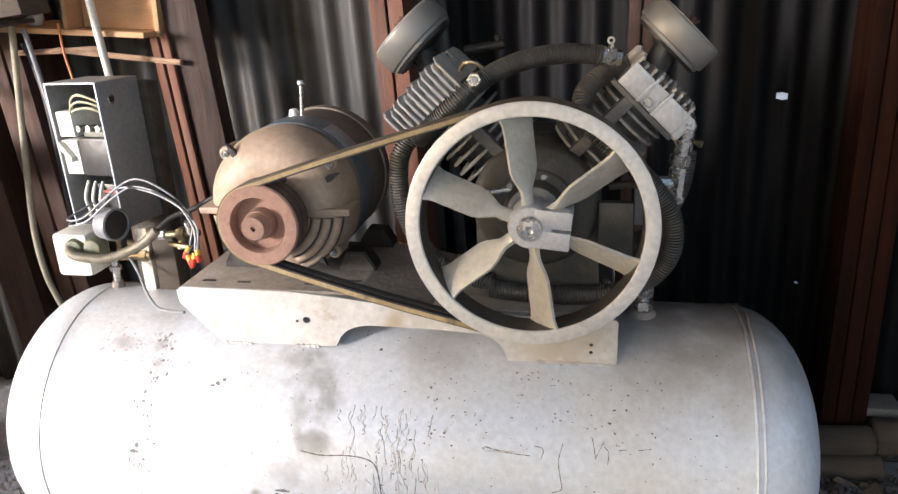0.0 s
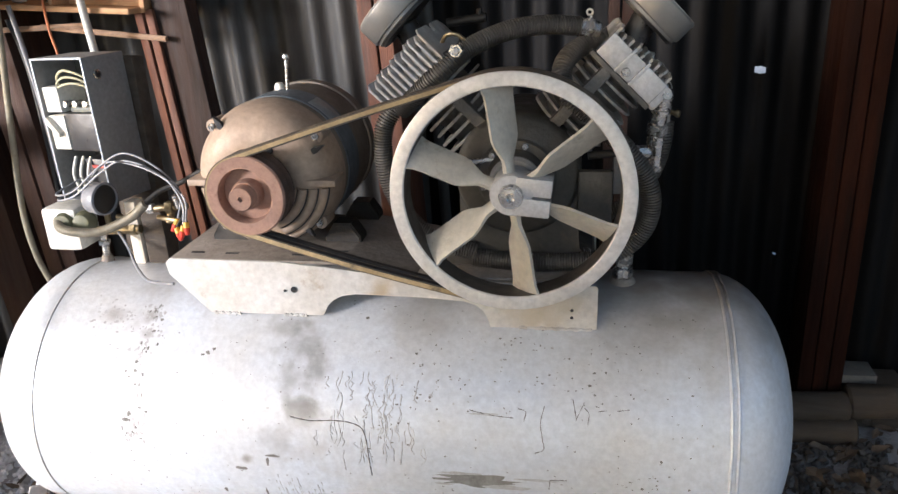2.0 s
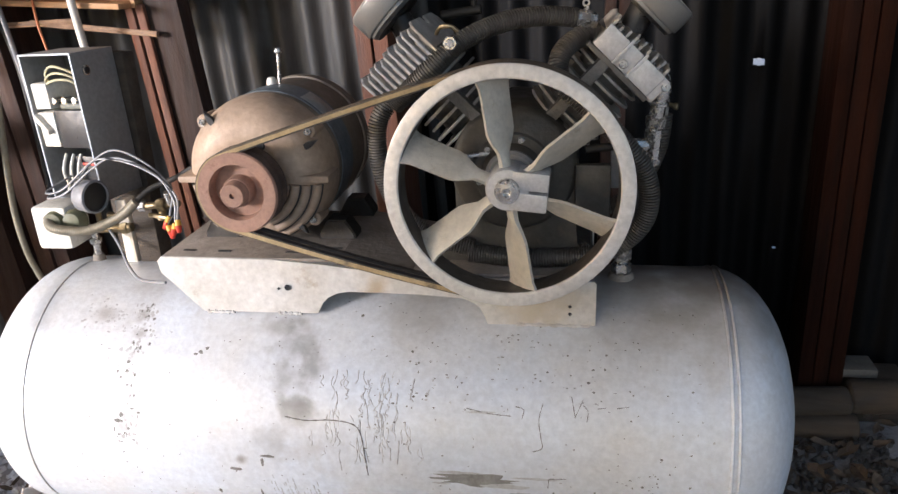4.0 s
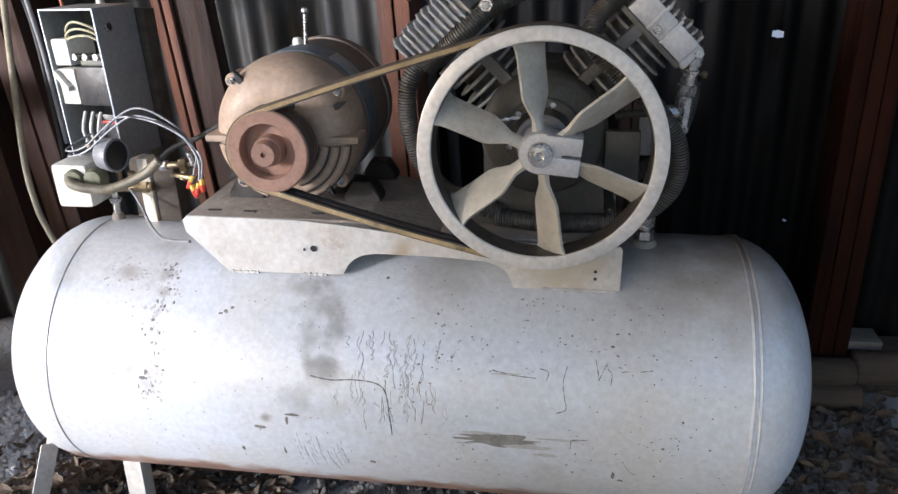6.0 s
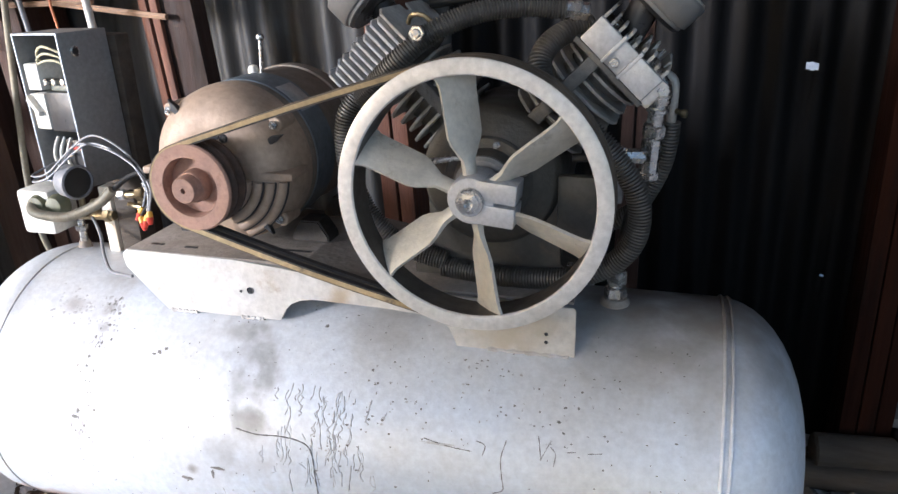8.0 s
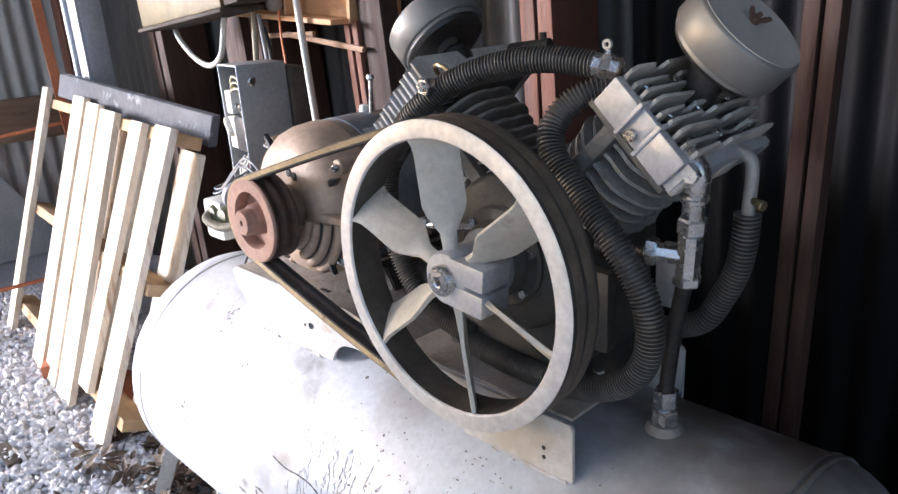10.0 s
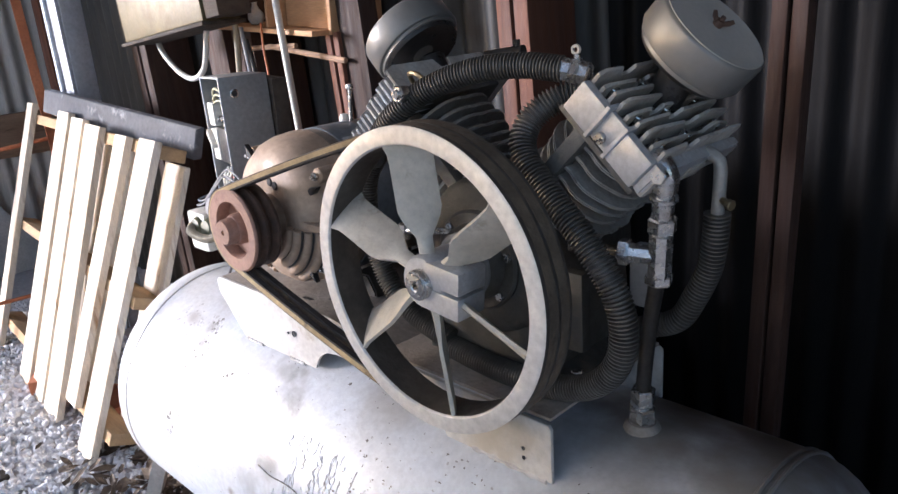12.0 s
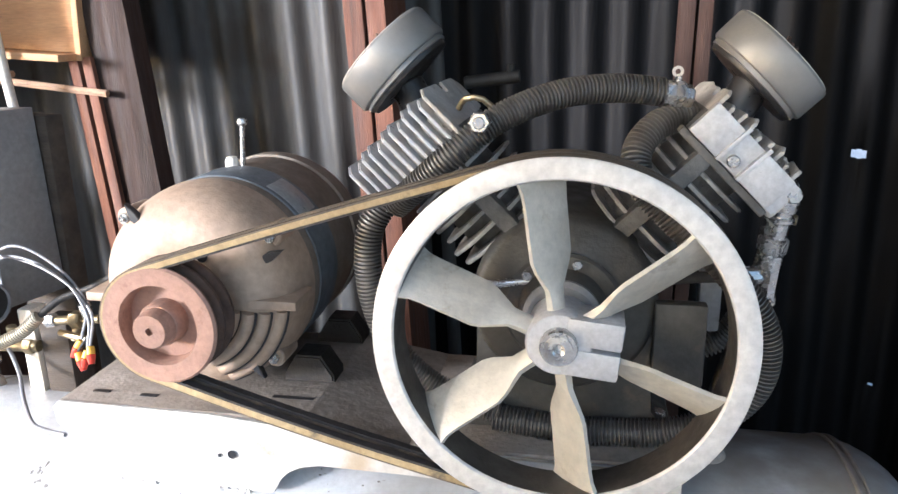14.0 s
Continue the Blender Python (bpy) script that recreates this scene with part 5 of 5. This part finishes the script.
# loose wires with twist caps
for k, (pts, material) in enumerate((
        ([(-1.19, 1.57, 0.915), (-1.215, 1.50, 0.895), (-1.16, 1.49, 0.905), (-1.075, 1.49, 0.968), (-1.0, 1.48, 1.0), (-0.92, 1.47, 0.968), (-0.865, 1.45, 0.918), (-0.868, 1.43, 0.862)], M_WIRE),
        ([(-1.18, 1.57, 0.905), (-1.205, 1.49, 0.885), (-1.15, 1.48, 0.898), (-1.07, 1.48, 0.955), (-1.0, 1.47, 0.985), (-0.91, 1.46, 0.957), (-0.858, 1.44, 0.90), (-0.852, 1.42, 0.85)], M_WIRE),
        ([(-1.16, 1.57, 0.93), (-1.12, 1.50, 0.93), (-1.06, 1.49, 0.975), (-0.98, 1.48, 0.972), (-0.9, 1.46, 0.945), (-0.85, 1.44, 0.905), (-0.842, 1.415, 0.86)], M_WIRE),
        ([(-1.02, 1.47, 0.985), (-0.95, 1.465, 0.975), (-0.88, 1.45, 0.94), (-0.85, 1.44, 0.89), (-0.87, 1.42, 0.845)], M_BLACK))):
    w = thing("motor_lead", pts[-1], "grey insulated motor lead looping from the starter", "wire", "loose motor leads")
    bm = B()
    tube(bm, pts, 0.0024, 8)
    part("insulation", bm, material, w)
    e = Vector(pts[-1])
    q = e + Vector((-0.006 + 0.004 * k, -0.004, -0.012))
    bm = B()
    rod(bm, e, q, 0.006, 10, 0.007)
    part("collar", bm, M_YELLOW, w, "yellow collar")
    bm = B()
    rod(bm, q, q + (q - e) * 1.2, 0.0075, 10, 0.005)
    part("twist_cap", bm, M_RED, w, "red twist cap")

# ---- open starter box ----
SX0, SX1, SY0, SY1, SZ0, SZ1 = -1.272, -1.108, 1.566, 1.690, 0.858, 1.205
sbox = thing("starter_box", (-1.187, 1.64, SZ0), "open grey enamelled motor starter box with its works exposed", "electrical box")
t_ = 0.003
for lo, hi in (((SX0, SY0, SZ0), (SX0 + t_, SY1, SZ1)), ((SX1 - t_, SY0, SZ0), (SX1, SY1, SZ1)), ((SX0 + t_, SY0, SZ1 - t_), (SX1 - t_, SY1, SZ1)), ((SX0 + t_, SY0, SZ0), (SX1 - t_, SY1, SZ0 + t_))):
    part("side_panel", box(B(), lo, hi, 0.0008), M_BOX, sbox, "grey enamelled sheet steel")
bm = B()
box(bm, (SX0 + t_, SY1 - t_, SZ0 + t_), (SX1 - t_, SY1, SZ1 - t_), 0)
part("back_plate", bm, M_BOXIN, sbox, "olive-grey back plate")
bm = B()
for lo, hi in (((SX0, SY0 - 0.002, SZ0), (SX0 + 0.004, SY0 + 0.001, SZ1)), ((SX1 - 0.004, SY0 - 0.002, SZ0), (SX1, SY0 + 0.001, SZ1)), ((SX0 + 0.004, SY0 - 0.002, SZ1 - 0.004), (SX1 - 0.004, SY0 + 0.001, SZ1)), ((SX0 + 0.004, SY0 - 0.002, SZ0), (SX1 - 0.004, SY0 + 0.001, SZ0 + 0.004))):
    box(bm, lo, hi, 0.0006)
part("front_lip", bm, M_GALV, sbox, "bright front lip")
bm = B()
rod(bm, (SX1, 1.60, 1.163), (SX1 + 0.006, 1.60, 1.163), 0.008, 14)
part("knockout", bm, M_BLACK, sbox, "dark hole with a bright rim")
bm = B()
lathe(bm, [(0.008, 0), (0.0115, 0.001), (0.0115, 0.003), (0.008, 0.004)], along((SX1, 1.60, 1.163), (SX1 + 0.01, 1.60, 1.163)), 16)
part("rim", bm, M_STEEL, sbox)
bm = B()
box(bm, (-1.208, 1.570, 0.985), (-1.118, 1.68, 1.075), 0.004)
part("contactor", bm, M_BLACK, sbox, "black moulded contactor")
# Two white blocks carry the sunlit patches inside the box.
bm = B()
box(bm, (-1.261, 1.568, 0.988), (-1.209, 1.66, 1.070), 0.003)
part("coil", bm, M_WHITE, sbox, "coil, enlarged in white for a sunlit patch")
bm = B()
box(bm, (-1.261, 1.569, 1.078), (-1.212, 1.65, 1.138), 0.004)
part("upper_coil", bm, M_WHITE, sbox, "white block standing for a sunlit patch")
for k in range(3):
    bm = B()
    rod(bm, (-1.205 + 0.032 * k, 1.60, 1.095), (-1.205 + 0.032 * k, 1.575, 1.097), 0.0085, 12)
    part("terminal_screw", bm, M_STEEL, sbox)
bm = B()
box(bm, (-1.20, 1.585, 1.076), (-1.13, 1.66, 1.09), 0.002)
part("terminal_bar", bm, M_BOXIN, sbox)
bm = B()
box(bm, (-1.195, 1.585, 0.90), (-1.125, 1.68, 0.962), 0.004)
part("overload_relay", bm, M_BLACK, sbox, "black overload relay")
bm = B()
box(bm, (-1.165, 1.578, 0.942), (-1.128, 1.60, 0.948), 0.001)
part("reset_tab", bm, M_RED, sbox, "red reset tab")
for k in range(3):
    bm = B()
    x = -1.225 + 0.024 * k
    tube(bm, [(x, 1.59, 0.965), (x + 0.003, 1.575, 0.945), (x - 0.002, 1.572, 0.92), (x + 0.002, 1.575, 0.895), (x - 0.008, 1.58, 0.88)], 0.004, 8)
    part("bus_wire", bm, M_WHITE, sbox, "thick white wire")
for k in range(3):
    bm = B()
    z = 1.098 + 0.012 * k
    tube(bm, [(-1.235, 1.62, z), (-1.225 + 0.004 * k, 1.58, z + 0.03), (-1.19, 1.575, z + 0.045 + 0.004 * k), (-1.15, 1.58, z + 0.045), (-1.13, 1.595, z + 0.025), (-1.135, 1.60, z)], 0.0028, 8)
    part("coil_wire", bm, M_YWIRE, sbox, "cream wire loop")
bm = B()
prism(bm, [(-1.262, 1.055), (-1.225, 1.02), (-1.222, 1.03), (-1.255, 1.068)], 0.02, Matrix.Translation((0, 1.575, 0)) @ FRONT, 0.001)
part("arc_shield", bm, M_WHITE, sbox, "pale torn insulating paper")
BOX_TURN = Matrix.Translation((SX1, SY0 - 0.017, SZ1)) @ pose(0, 0, 0, 0, -1.5, -13.0) @ Matrix.Translation((-SX1, -SY0, -SZ1))
sbox.matrix_world = BOX_TURN @ Matrix.Translation((-1.187, 1.64, SZ0))
back = thing("backing_board", (-1.17, 1.73, 0.0), "dark timber upright that carries the starter box", "board")
bm = B()
box(bm, (-1.225, 1.694, 0.0), (-1.085, 1.732, 1.19), 0.003)
part("upright", bm, M_LOG, back)
back.matrix_world = Matrix.Translation((SX1, SY0 - 0.017, 0)) @ pose(0, 0, 0, 0, 0, -13.0) @ Matrix.Translation((-SX1, -SY0, 0)) @ Matrix.Translation((-1.17, 1.73, 0.0))

# ---- shelf and the things round it ----
shelf = thing("wall_shelf", (-1.45, 1.9, 1.19), "pale plywood wall shelf with a low cubby", "shelf")
SH = Matrix.Translation((-1.19, 1.905, 1.274)) @ pose(0, 0, 0, 0, 3.6, 0)      # the shelf sags towards its end
bm = B()
box(bm, (-0.72, 0, 0), (0, 0.285, 0.015), 0.002, SH)
part("shelf_board", bm, M_OAK, shelf)
bm = B()
box(bm, (-0.225, 0.075, 0.016), (0.0, 0.087, 0.52), 0.002, SH)
part("back_panel", bm, M_OAK, shelf, "plywood back panel catching the sun")
bm = B()
box(bm, (-0.242, 0.01, 0.016), (-0.230, 0.255, 0.34), 0.002, SH)
part("cubby_side", bm, M_OAK, shelf)
bm = B()
box(bm, (-0.002, 0.06, 0.0), (0.012, 0.255, 0.50), 0.002, SH)
part("end_panel", bm, M_OAK, shelf, "plywood end panel")
bm = B()
rod(bm, (-1.63, 1.955, 1.240), (-1.345, 1.955, 1.247), 0.0085, 6)
part("batten", bm, M_GIRT, shelf, "thin weathered batten")
bm = B()
rod(bm, (-1.50, 1.96, 1.246), (-1.125, 1.965, 1.203), 0.0085, 6)
part("brace", bm, M_GIRT, shelf, "thin weathered brace")
jar = thing("round_flask", (-1.55, 1.96, 1.311), "small pale round flask lying on the shelf", "flask")
bm = B()
lathe(bm, [(0, 0), (0.018, 0.004), (0.026, 0.02), (0.024, 0.036), (0.012, 0.05), (0.008, 0.062), (0.009, 0.07), (0, 0.07)], Matrix.Translation((-1.55, 1.96, 1.311)), 24)
part("body", bm, M_WHITE, jar)
for x in (-1.50, -1.47):
    bm = B()
    lathe(bm, [(0, 0), (0.012, 0), (0.012, 0.04), (0.006, 0.055), (0.006, 0.08), (0, 0.08)], Matrix.Translation((x, 2.02, 1.288 - (x + 1.19) * 0.063)), 16)
    tagged(part("small_bottle", bm, M_STEEL), "small dull metal bottle on the shelf", "bottle", "shelf bottles")
pole = thing("conduit_pole", (-1.262, 1.886, 0), "pale upright conduit pipe in front of the wall", "pipe")
bm = B()
rod(bm, (-1.195, 1.886, 0.0), (-1.338, 1.884, 1.62), 0.0105, 14)
rod(bm, (-1.338, 1.884, 1.60), (-1.405, 1.88, 2.4), 0.0105, 14)
part("tube", bm, M_WHITE, pole)
for nm, lab, pts, r, material in (
        ("hanging_hose", "old tan rubber hose hanging from the shelf", [(-1.56, 1.88, 1.36), (-1.582, 1.9, 1.295), (-1.61, 1.9, 1.1), (-1.633, 1.9, 0.94), (-1.66, 1.9, 0.72), (-1.655, 1.9, 0.58), (-1.63, 1.9, 0.49), (-1.57, 1.9, 0.30), (-1.50, 1.88, 0.02)], 0.0095, M_ROPE),
        ("cable_loop", "thick white cable drooping in a loop", [(-2.055, 1.86, 1.30), (-2.02, 1.85, 1.26), (-1.979, 1.85, 1.217), (-1.90, 1.85, 1.17), (-1.811, 1.85, 1.152), (-1.735, 1.85, 1.182), (-1.70, 1.85, 1.24), (-1.673, 1.85, 1.312)], 0.0095, M_WHITE),
        ("orange_wire", "thin orange wire hanging down behind the box", [(-1.435, 1.90, 1.32), (-1.43, 1.895, 1.24), (-1.415, 1.89, 1.16), (-1.40, 1.88, 1.0)], 0.0035, M_ORANGE),
        ("grey_cable", "grey cable dropping from the shelf", [(-1.535, 1.89, 1.31), (-1.52, 1.89, 1.2), (-1.505, 1.89, 1.05), (-1.49, 1.88, 0.8)], 0.007, M_WIRE),
        ("black_cable", "black cable dropping from the shelf", [(-1.58, 1.93, 1.27), (-1.56, 1.93, 1.2), (-1.545, 1.93, 1.05), (-1.54, 1.92, 0.6)], 0.008, M_BLACK)):
    c = thing(nm, pts[-1], lab, "cable" if "hose" not in nm else "hose")
    bm = B()
    tube(bm, pts, r, 10, 0.02)
    part("length", bm, material, c)
hood = thing("olive_cabinet", (-2.05, 1.85, 1.27), "olive-yellow metal cabinet with a dark end fixed on the wall", "cabinet")
bm = B()
box(bm, (-2.36, 1.74, 1.285), (-1.80, 1.87, 1.47), 0.008)
part("body", bm, M_OLIVE, hood)
bm = B()
box(bm, (-2.375, 1.73, 1.272), (-1.79, 1.88, 1.284), 0.003)
part("bottom_rim", bm, M_LOG, hood, "dark bottom rim")
bm = B()
box(bm, (-1.798, 1.75, 1.29), (-1.72, 1.86, 1.42), 0.004)
part("end_cover", bm, M_LOG, hood, "dark brown end cover")
hood.matrix_world = Matrix.Translation((-2.075, 1.74, 1.266)) @ pose(0, 0, 0, 0, -5.8, 0) @ Matrix.Translation((2.375, -1.73, -1.272)) @ Matrix.Translation((-2.05, 1.85, 1.27))
duct = thing("steel_column", (-2.82, 1.845, 0), "bright galvanised square steel column", "column")
bm = B()
box(bm, (-2.90, 1.80, 0.0), (-2.735, 1.89, 2.6), 0.006)
part("shaft", bm, M_GALV, duct)
for x in (-2.885, -2.752):
    bm = B()
    box(bm, (x - 0.012, 1.785, 0.0), (x + 0.012, 1.80, 2.6), 0.003)
    part("flange", bm, M_GALV, duct)
girt = thing("wall_girt", (-4.17, 1.5, 0.63), "weathered brown horizontal wall board", "board", kind="structure")
for z0, z1 in ((0.66, 0.90), (0.0, 0.16)):
    bm = B()
    box(bm, (-4.185, 0.80, z0), (-4.15, 2.19, z1), 0.004)
    part("board", bm, M_GIRT, girt)
bm = B()
prism(bm, [(1.98, 0.0), (1.42, 0.0), (1.42, 0.62), (1.60, 0.66)], 0.015, basis(Vector((-4.148, 0, 0.0)), Vector((0, 1, 0)), Vector((0, 0, 1)), Vector((1, 0, 0))), 0.002)
tagged(part("leaning_board", bm, M_CHALKY), "pale grey offcut board standing against the end wall", "board")
gate = thing("steel_ladder", (-3.1, 1.5, 0), "orange-painted steel ladder frame leaning on the wall", "ladder")
for a, b in (((-2.97, 1.20, 0.0), (-3.74, 1.75, 1.62)), ((-2.90, 1.74, 0.0), (-3.46, 1.86, 1.72))):
    bm = B()
    d = Vector(b) - Vector(a)
    prism(bm, [(-0.02, -0.012), (0.02, -0.012), (0.02, 0.012), (-0.02, 0.012)], d.length, along(a, b), 0.003)
    part("rail", bm, M_ORANGE, gate)
for u in (0.12, 0.5, 0.88):
    a = Vector((-2.97, 1.20, 0.0)).lerp(Vector((-3.74, 1.75, 1.62)), u)
    b = Vector((-2.90, 1.74, 0.0)).lerp(Vector((-3.46, 1.86, 1.72)), u)
    bm = B()
    rod(bm, a, b, 0.009, 8)
    part("rung", bm, M_ORANGE, gate)
# ---- the pallet that leans beside the tank ----
PT = radians(20.8)
pv = Vector((-0.9964, 0.0846, 0))
pu = Vector((0, 0, 1)) * math.cos(PT) + Vector((0.0846, 0.9964, 0)) * math.sin(PT)
PALM = basis(Vector((-1.72, 1.212, 0.0)), pv, pu, pv.cross(pu))      # local x: along the foot, away; y: up the slope; z: in through the boards
pallet = thing("wooden_pallet", (-2.3, 1.35, 0), "bare wooden pallet leaning back, sun-bleached boards", "pallet")
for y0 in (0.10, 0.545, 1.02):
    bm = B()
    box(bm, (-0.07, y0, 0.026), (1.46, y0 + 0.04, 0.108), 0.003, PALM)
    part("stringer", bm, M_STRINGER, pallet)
for c0, c1, w, low, hi, z0 in ((0.065, -0.012, 0.135, -0.01, 1.072, 0.0), (0.465, 0.535, 0.165, 0.0, 1.075, 0.0), (0.652, 0.725, 0.145, -0.01, 1.087, 0.0), (0.852, 0.915, 0.15, 0.0, 1.10, 0.0), (0.275, 0.225, 0.11, 0.12, 1.065, 0.0), (1.362, 1.45, 0.095, 0.0, 1.106, 0.0),
                               (0.015, 0.012, 0.165, 0.10, 1.01, 0.110), (0.485, 0.475, 0.145, 0.06, 1.05, 0.110), (0.715, 0.738, 0.15, 0.06, 1.05, 0.110), (1.29, 1.33, 0.11, 0.06, 0.98, 0.110)):
    bm = B()
    th = 0.025 if z0 == 0 else 0.019
    prism(bm, [(c0 - w / 2, low), (c0 + w / 2, low), (c1 + w / 2, hi), (c1 - w / 2, hi)], th, PALM @ Matrix.Translation((0, 0, z0)), 0.002)
    part("deck_board", bm, M_PALLET, pallet)
plank = thing("grey_plank", (-2.2, 1.62, 1.0), "dark grey plank with pale scuffs resting on the pallet", "plank")
bm = B()
pd = (Vector((-2.89, 1.722, 1.10)) - Vector((-1.63, 1.735, 1.013))).normalized()
pn = pd.cross(Vector((0, 0.25, 0.97))).normalized()
prism(bm, [(0.0, -0.10), (1.27, -0.095), (1.265, 0.0), (0.0, 0.0)], 0.03, basis(Vector((-1.63, 1.735, 1.013)), pd, pd.cross(pn) if pd.cross(pn).z > 0 else pn.cross(pd), Vector((0, 1, 0))), 0.003)
part("board", bm, M_SLATE, plank)
bm = B()
box(bm, (-2.02, 0.98, 0.004), (-1.86, 1.025, 0.018), 0.004)
tagged(part("ground_stick", bm, M_LOG), "short weathered stick on the gravel", "stick")
for x, y, rz, s in ((-2.15, 1.42, 20, 1.0), (-2.0, 1.45, -30, 0.9), (-2.4, 1.36, 60, 0.9), (-1.55, 1.75, 10, 1.0), (-1.62, 1.82, 50, 1.0)):
    bm = B()
    box(bm, (-0.1 * s, -0.045, 0), (0.1 * s, 0.045, 0.06), 0.006, pose(x, y, 0.0, 0, 0, rz))
    tagged(part("brick", bm, M_BRICK), "loose orange-red brick on the gravel", "brick", "loose bricks")

# ---- behind the tank's other end ----
for (p, q, r), lab in ((((0.60, 2.00, 0.10), (0.80, 2.02, 0.10), 0.045), "grey weathered log end"), (((0.80, 2.03, 0.11), (0.93, 2.03, 0.12), 0.05), "grey weathered log end"), (((0.55, 1.98, 0.04), (0.82, 1.98, 0.04), 0.04), "grey weathered log end")):
    bm = B()
    rod(bm, p, q, r, 20)
    tagged(part("log", bm, M_LOG), lab + " stacked by the wall", "log", "stacked logs")
bm = B()
box(bm, (0.752, 2.08, 0.144), (0.895, 2.17, 0.172), 0.004)
tagged(part("white_board", bm, M_CHALK), "pale painted board lying by the wall", "board")
bm = B()
box(bm, (0.815, 2.07, 0.0), (0.98, 2.18, 0.143), 0.005)
tagged(part("timber_offcut", bm, M_LOG), "dark timber offcut under the pale board", "wood")

# ---- gravel and leaves ----
def scatter(name, count, place, size, material, label, flat=False, seed=3):
    rs = np.random.RandomState(seed)
    if flat:
        base = np.array([(-1, 0, 0), (-0.45, 0.5, 0.22), (-0.4, -0.5, 0.2), (0.35, 0.45, 0.12), (0.35, -0.45, 0.16), (1, 0, 0.25), (-0.1, 0, -0.05)])
        tri_ = np.array([(0, 2, 6), (0, 6, 1), (6, 2, 4), (6, 4, 5), (6, 5, 3), (6, 3, 1)])
    else:
        g = (1 + 5 ** 0.5) / 2
        base = np.array([(-1, g, 0), (1, g, 0), (-1, -g, 0), (1, -g, 0), (0, -1, g), (0, 1, g), (0, -1, -g), (0, 1, -g), (g, 0, -1), (g, 0, 1), (-g, 0, -1), (-g, 0, 1)]) / 1.9
        tri_ = np.array([(0, 11, 5), (0, 5, 1), (0, 1, 7), (0, 7, 10), (0, 10, 11), (1, 5, 9), (5, 11, 4), (11, 10, 2), (10, 7, 6), (7, 1, 8), (3, 9, 4), (3, 4, 2), (3, 2, 6), (3, 6, 8), (3, 8, 9), (4, 9, 5), (2, 4, 11), (6, 2, 10), (8, 6, 7), (9, 8, 1)])
    nb = len(base)
    verts, faces = [], []
    for i in range(count):
        x, y, z = place(rs)
        s = size * rs.uniform(0.5, 1.5)
        q = Euler((rs.uniform(0, 6.3) if not flat else rs.uniform(-0.5, 0.5), rs.uniform(0, 6.3) if not flat else rs.uniform(-0.5, 0.5), rs.uniform(0, 6.3))).to_matrix()
        v = base * rs.uniform(0.7, 1.3, (nb, 1)) * np.array([1, rs.uniform(0.6, 1), rs.uniform(0.5, 0.9)]) * s
        verts.append(v @ np.array(q).T + (x, y, z))
        faces.append(tri_ + i * nb)
    me = bpy.data.meshes.new(name)
    me.from_pydata(np.concatenate(verts).tolist(), [], np.concatenate(faces).tolist())
    me.materials.append(material)
    return tagged(new(name, me), label, "gravel" if not flat else "leaves", kind="stuff")


def left_yard(rs):
    return rs.uniform(-3.6, -1.3), rs.uniform(0.3, 1.75), rs.uniform(-0.004, 0.012)


def under_tank(rs):
    return rs.uniform(-1.38, 0.9), rs.uniform(1.02, 2.0), rs.uniform(-0.004, 0.016)


def leaf_pile(rs):
    x, y = rs.uniform(-1.5, -0.75), rs.gamma(2.0, 0.16) + 1.2
    return x, min(y, 2.1), 0.012 + 0.04 * rs.uniform(0, 1) * max(0, 1 - abs(x + 1.25) / 0.5)


def foot_leaves(rs):
    return rs.normal(-1.62, 0.16), rs.normal(1.32, 0.14), 0.012 + rs.uniform(0, 0.02)


def right_leaves(rs):
    return rs.uniform(0.35, 1.5), rs.uniform(1.0, 2.15), 0.01 + rs.uniform(0, 0.03)


scatter("gravel_yard", 15000, left_yard, 0.0115, M_STONE, "pale grey crushed stone in the yard", seed=3)
scatter("gravel_bed", 6500, under_tank, 0.012, M_STONEDK, "crushed stone under the tank, darkened for its shade", seed=5)
scatter("dead_leaves", 1100, leaf_pile, 0.022, M_LEAF, "dry curled brown leaves heaped under the tank", True, 8)
scatter("dead_leaves", 110, foot_leaves, 0.026, M_LEAF, "dry brown leaves at the foot of the pallet", True, 12)
scatter("dead_leaves", 700, right_leaves, 0.024, M_LEAF, "dry brown leaves by the wall", True, 9)
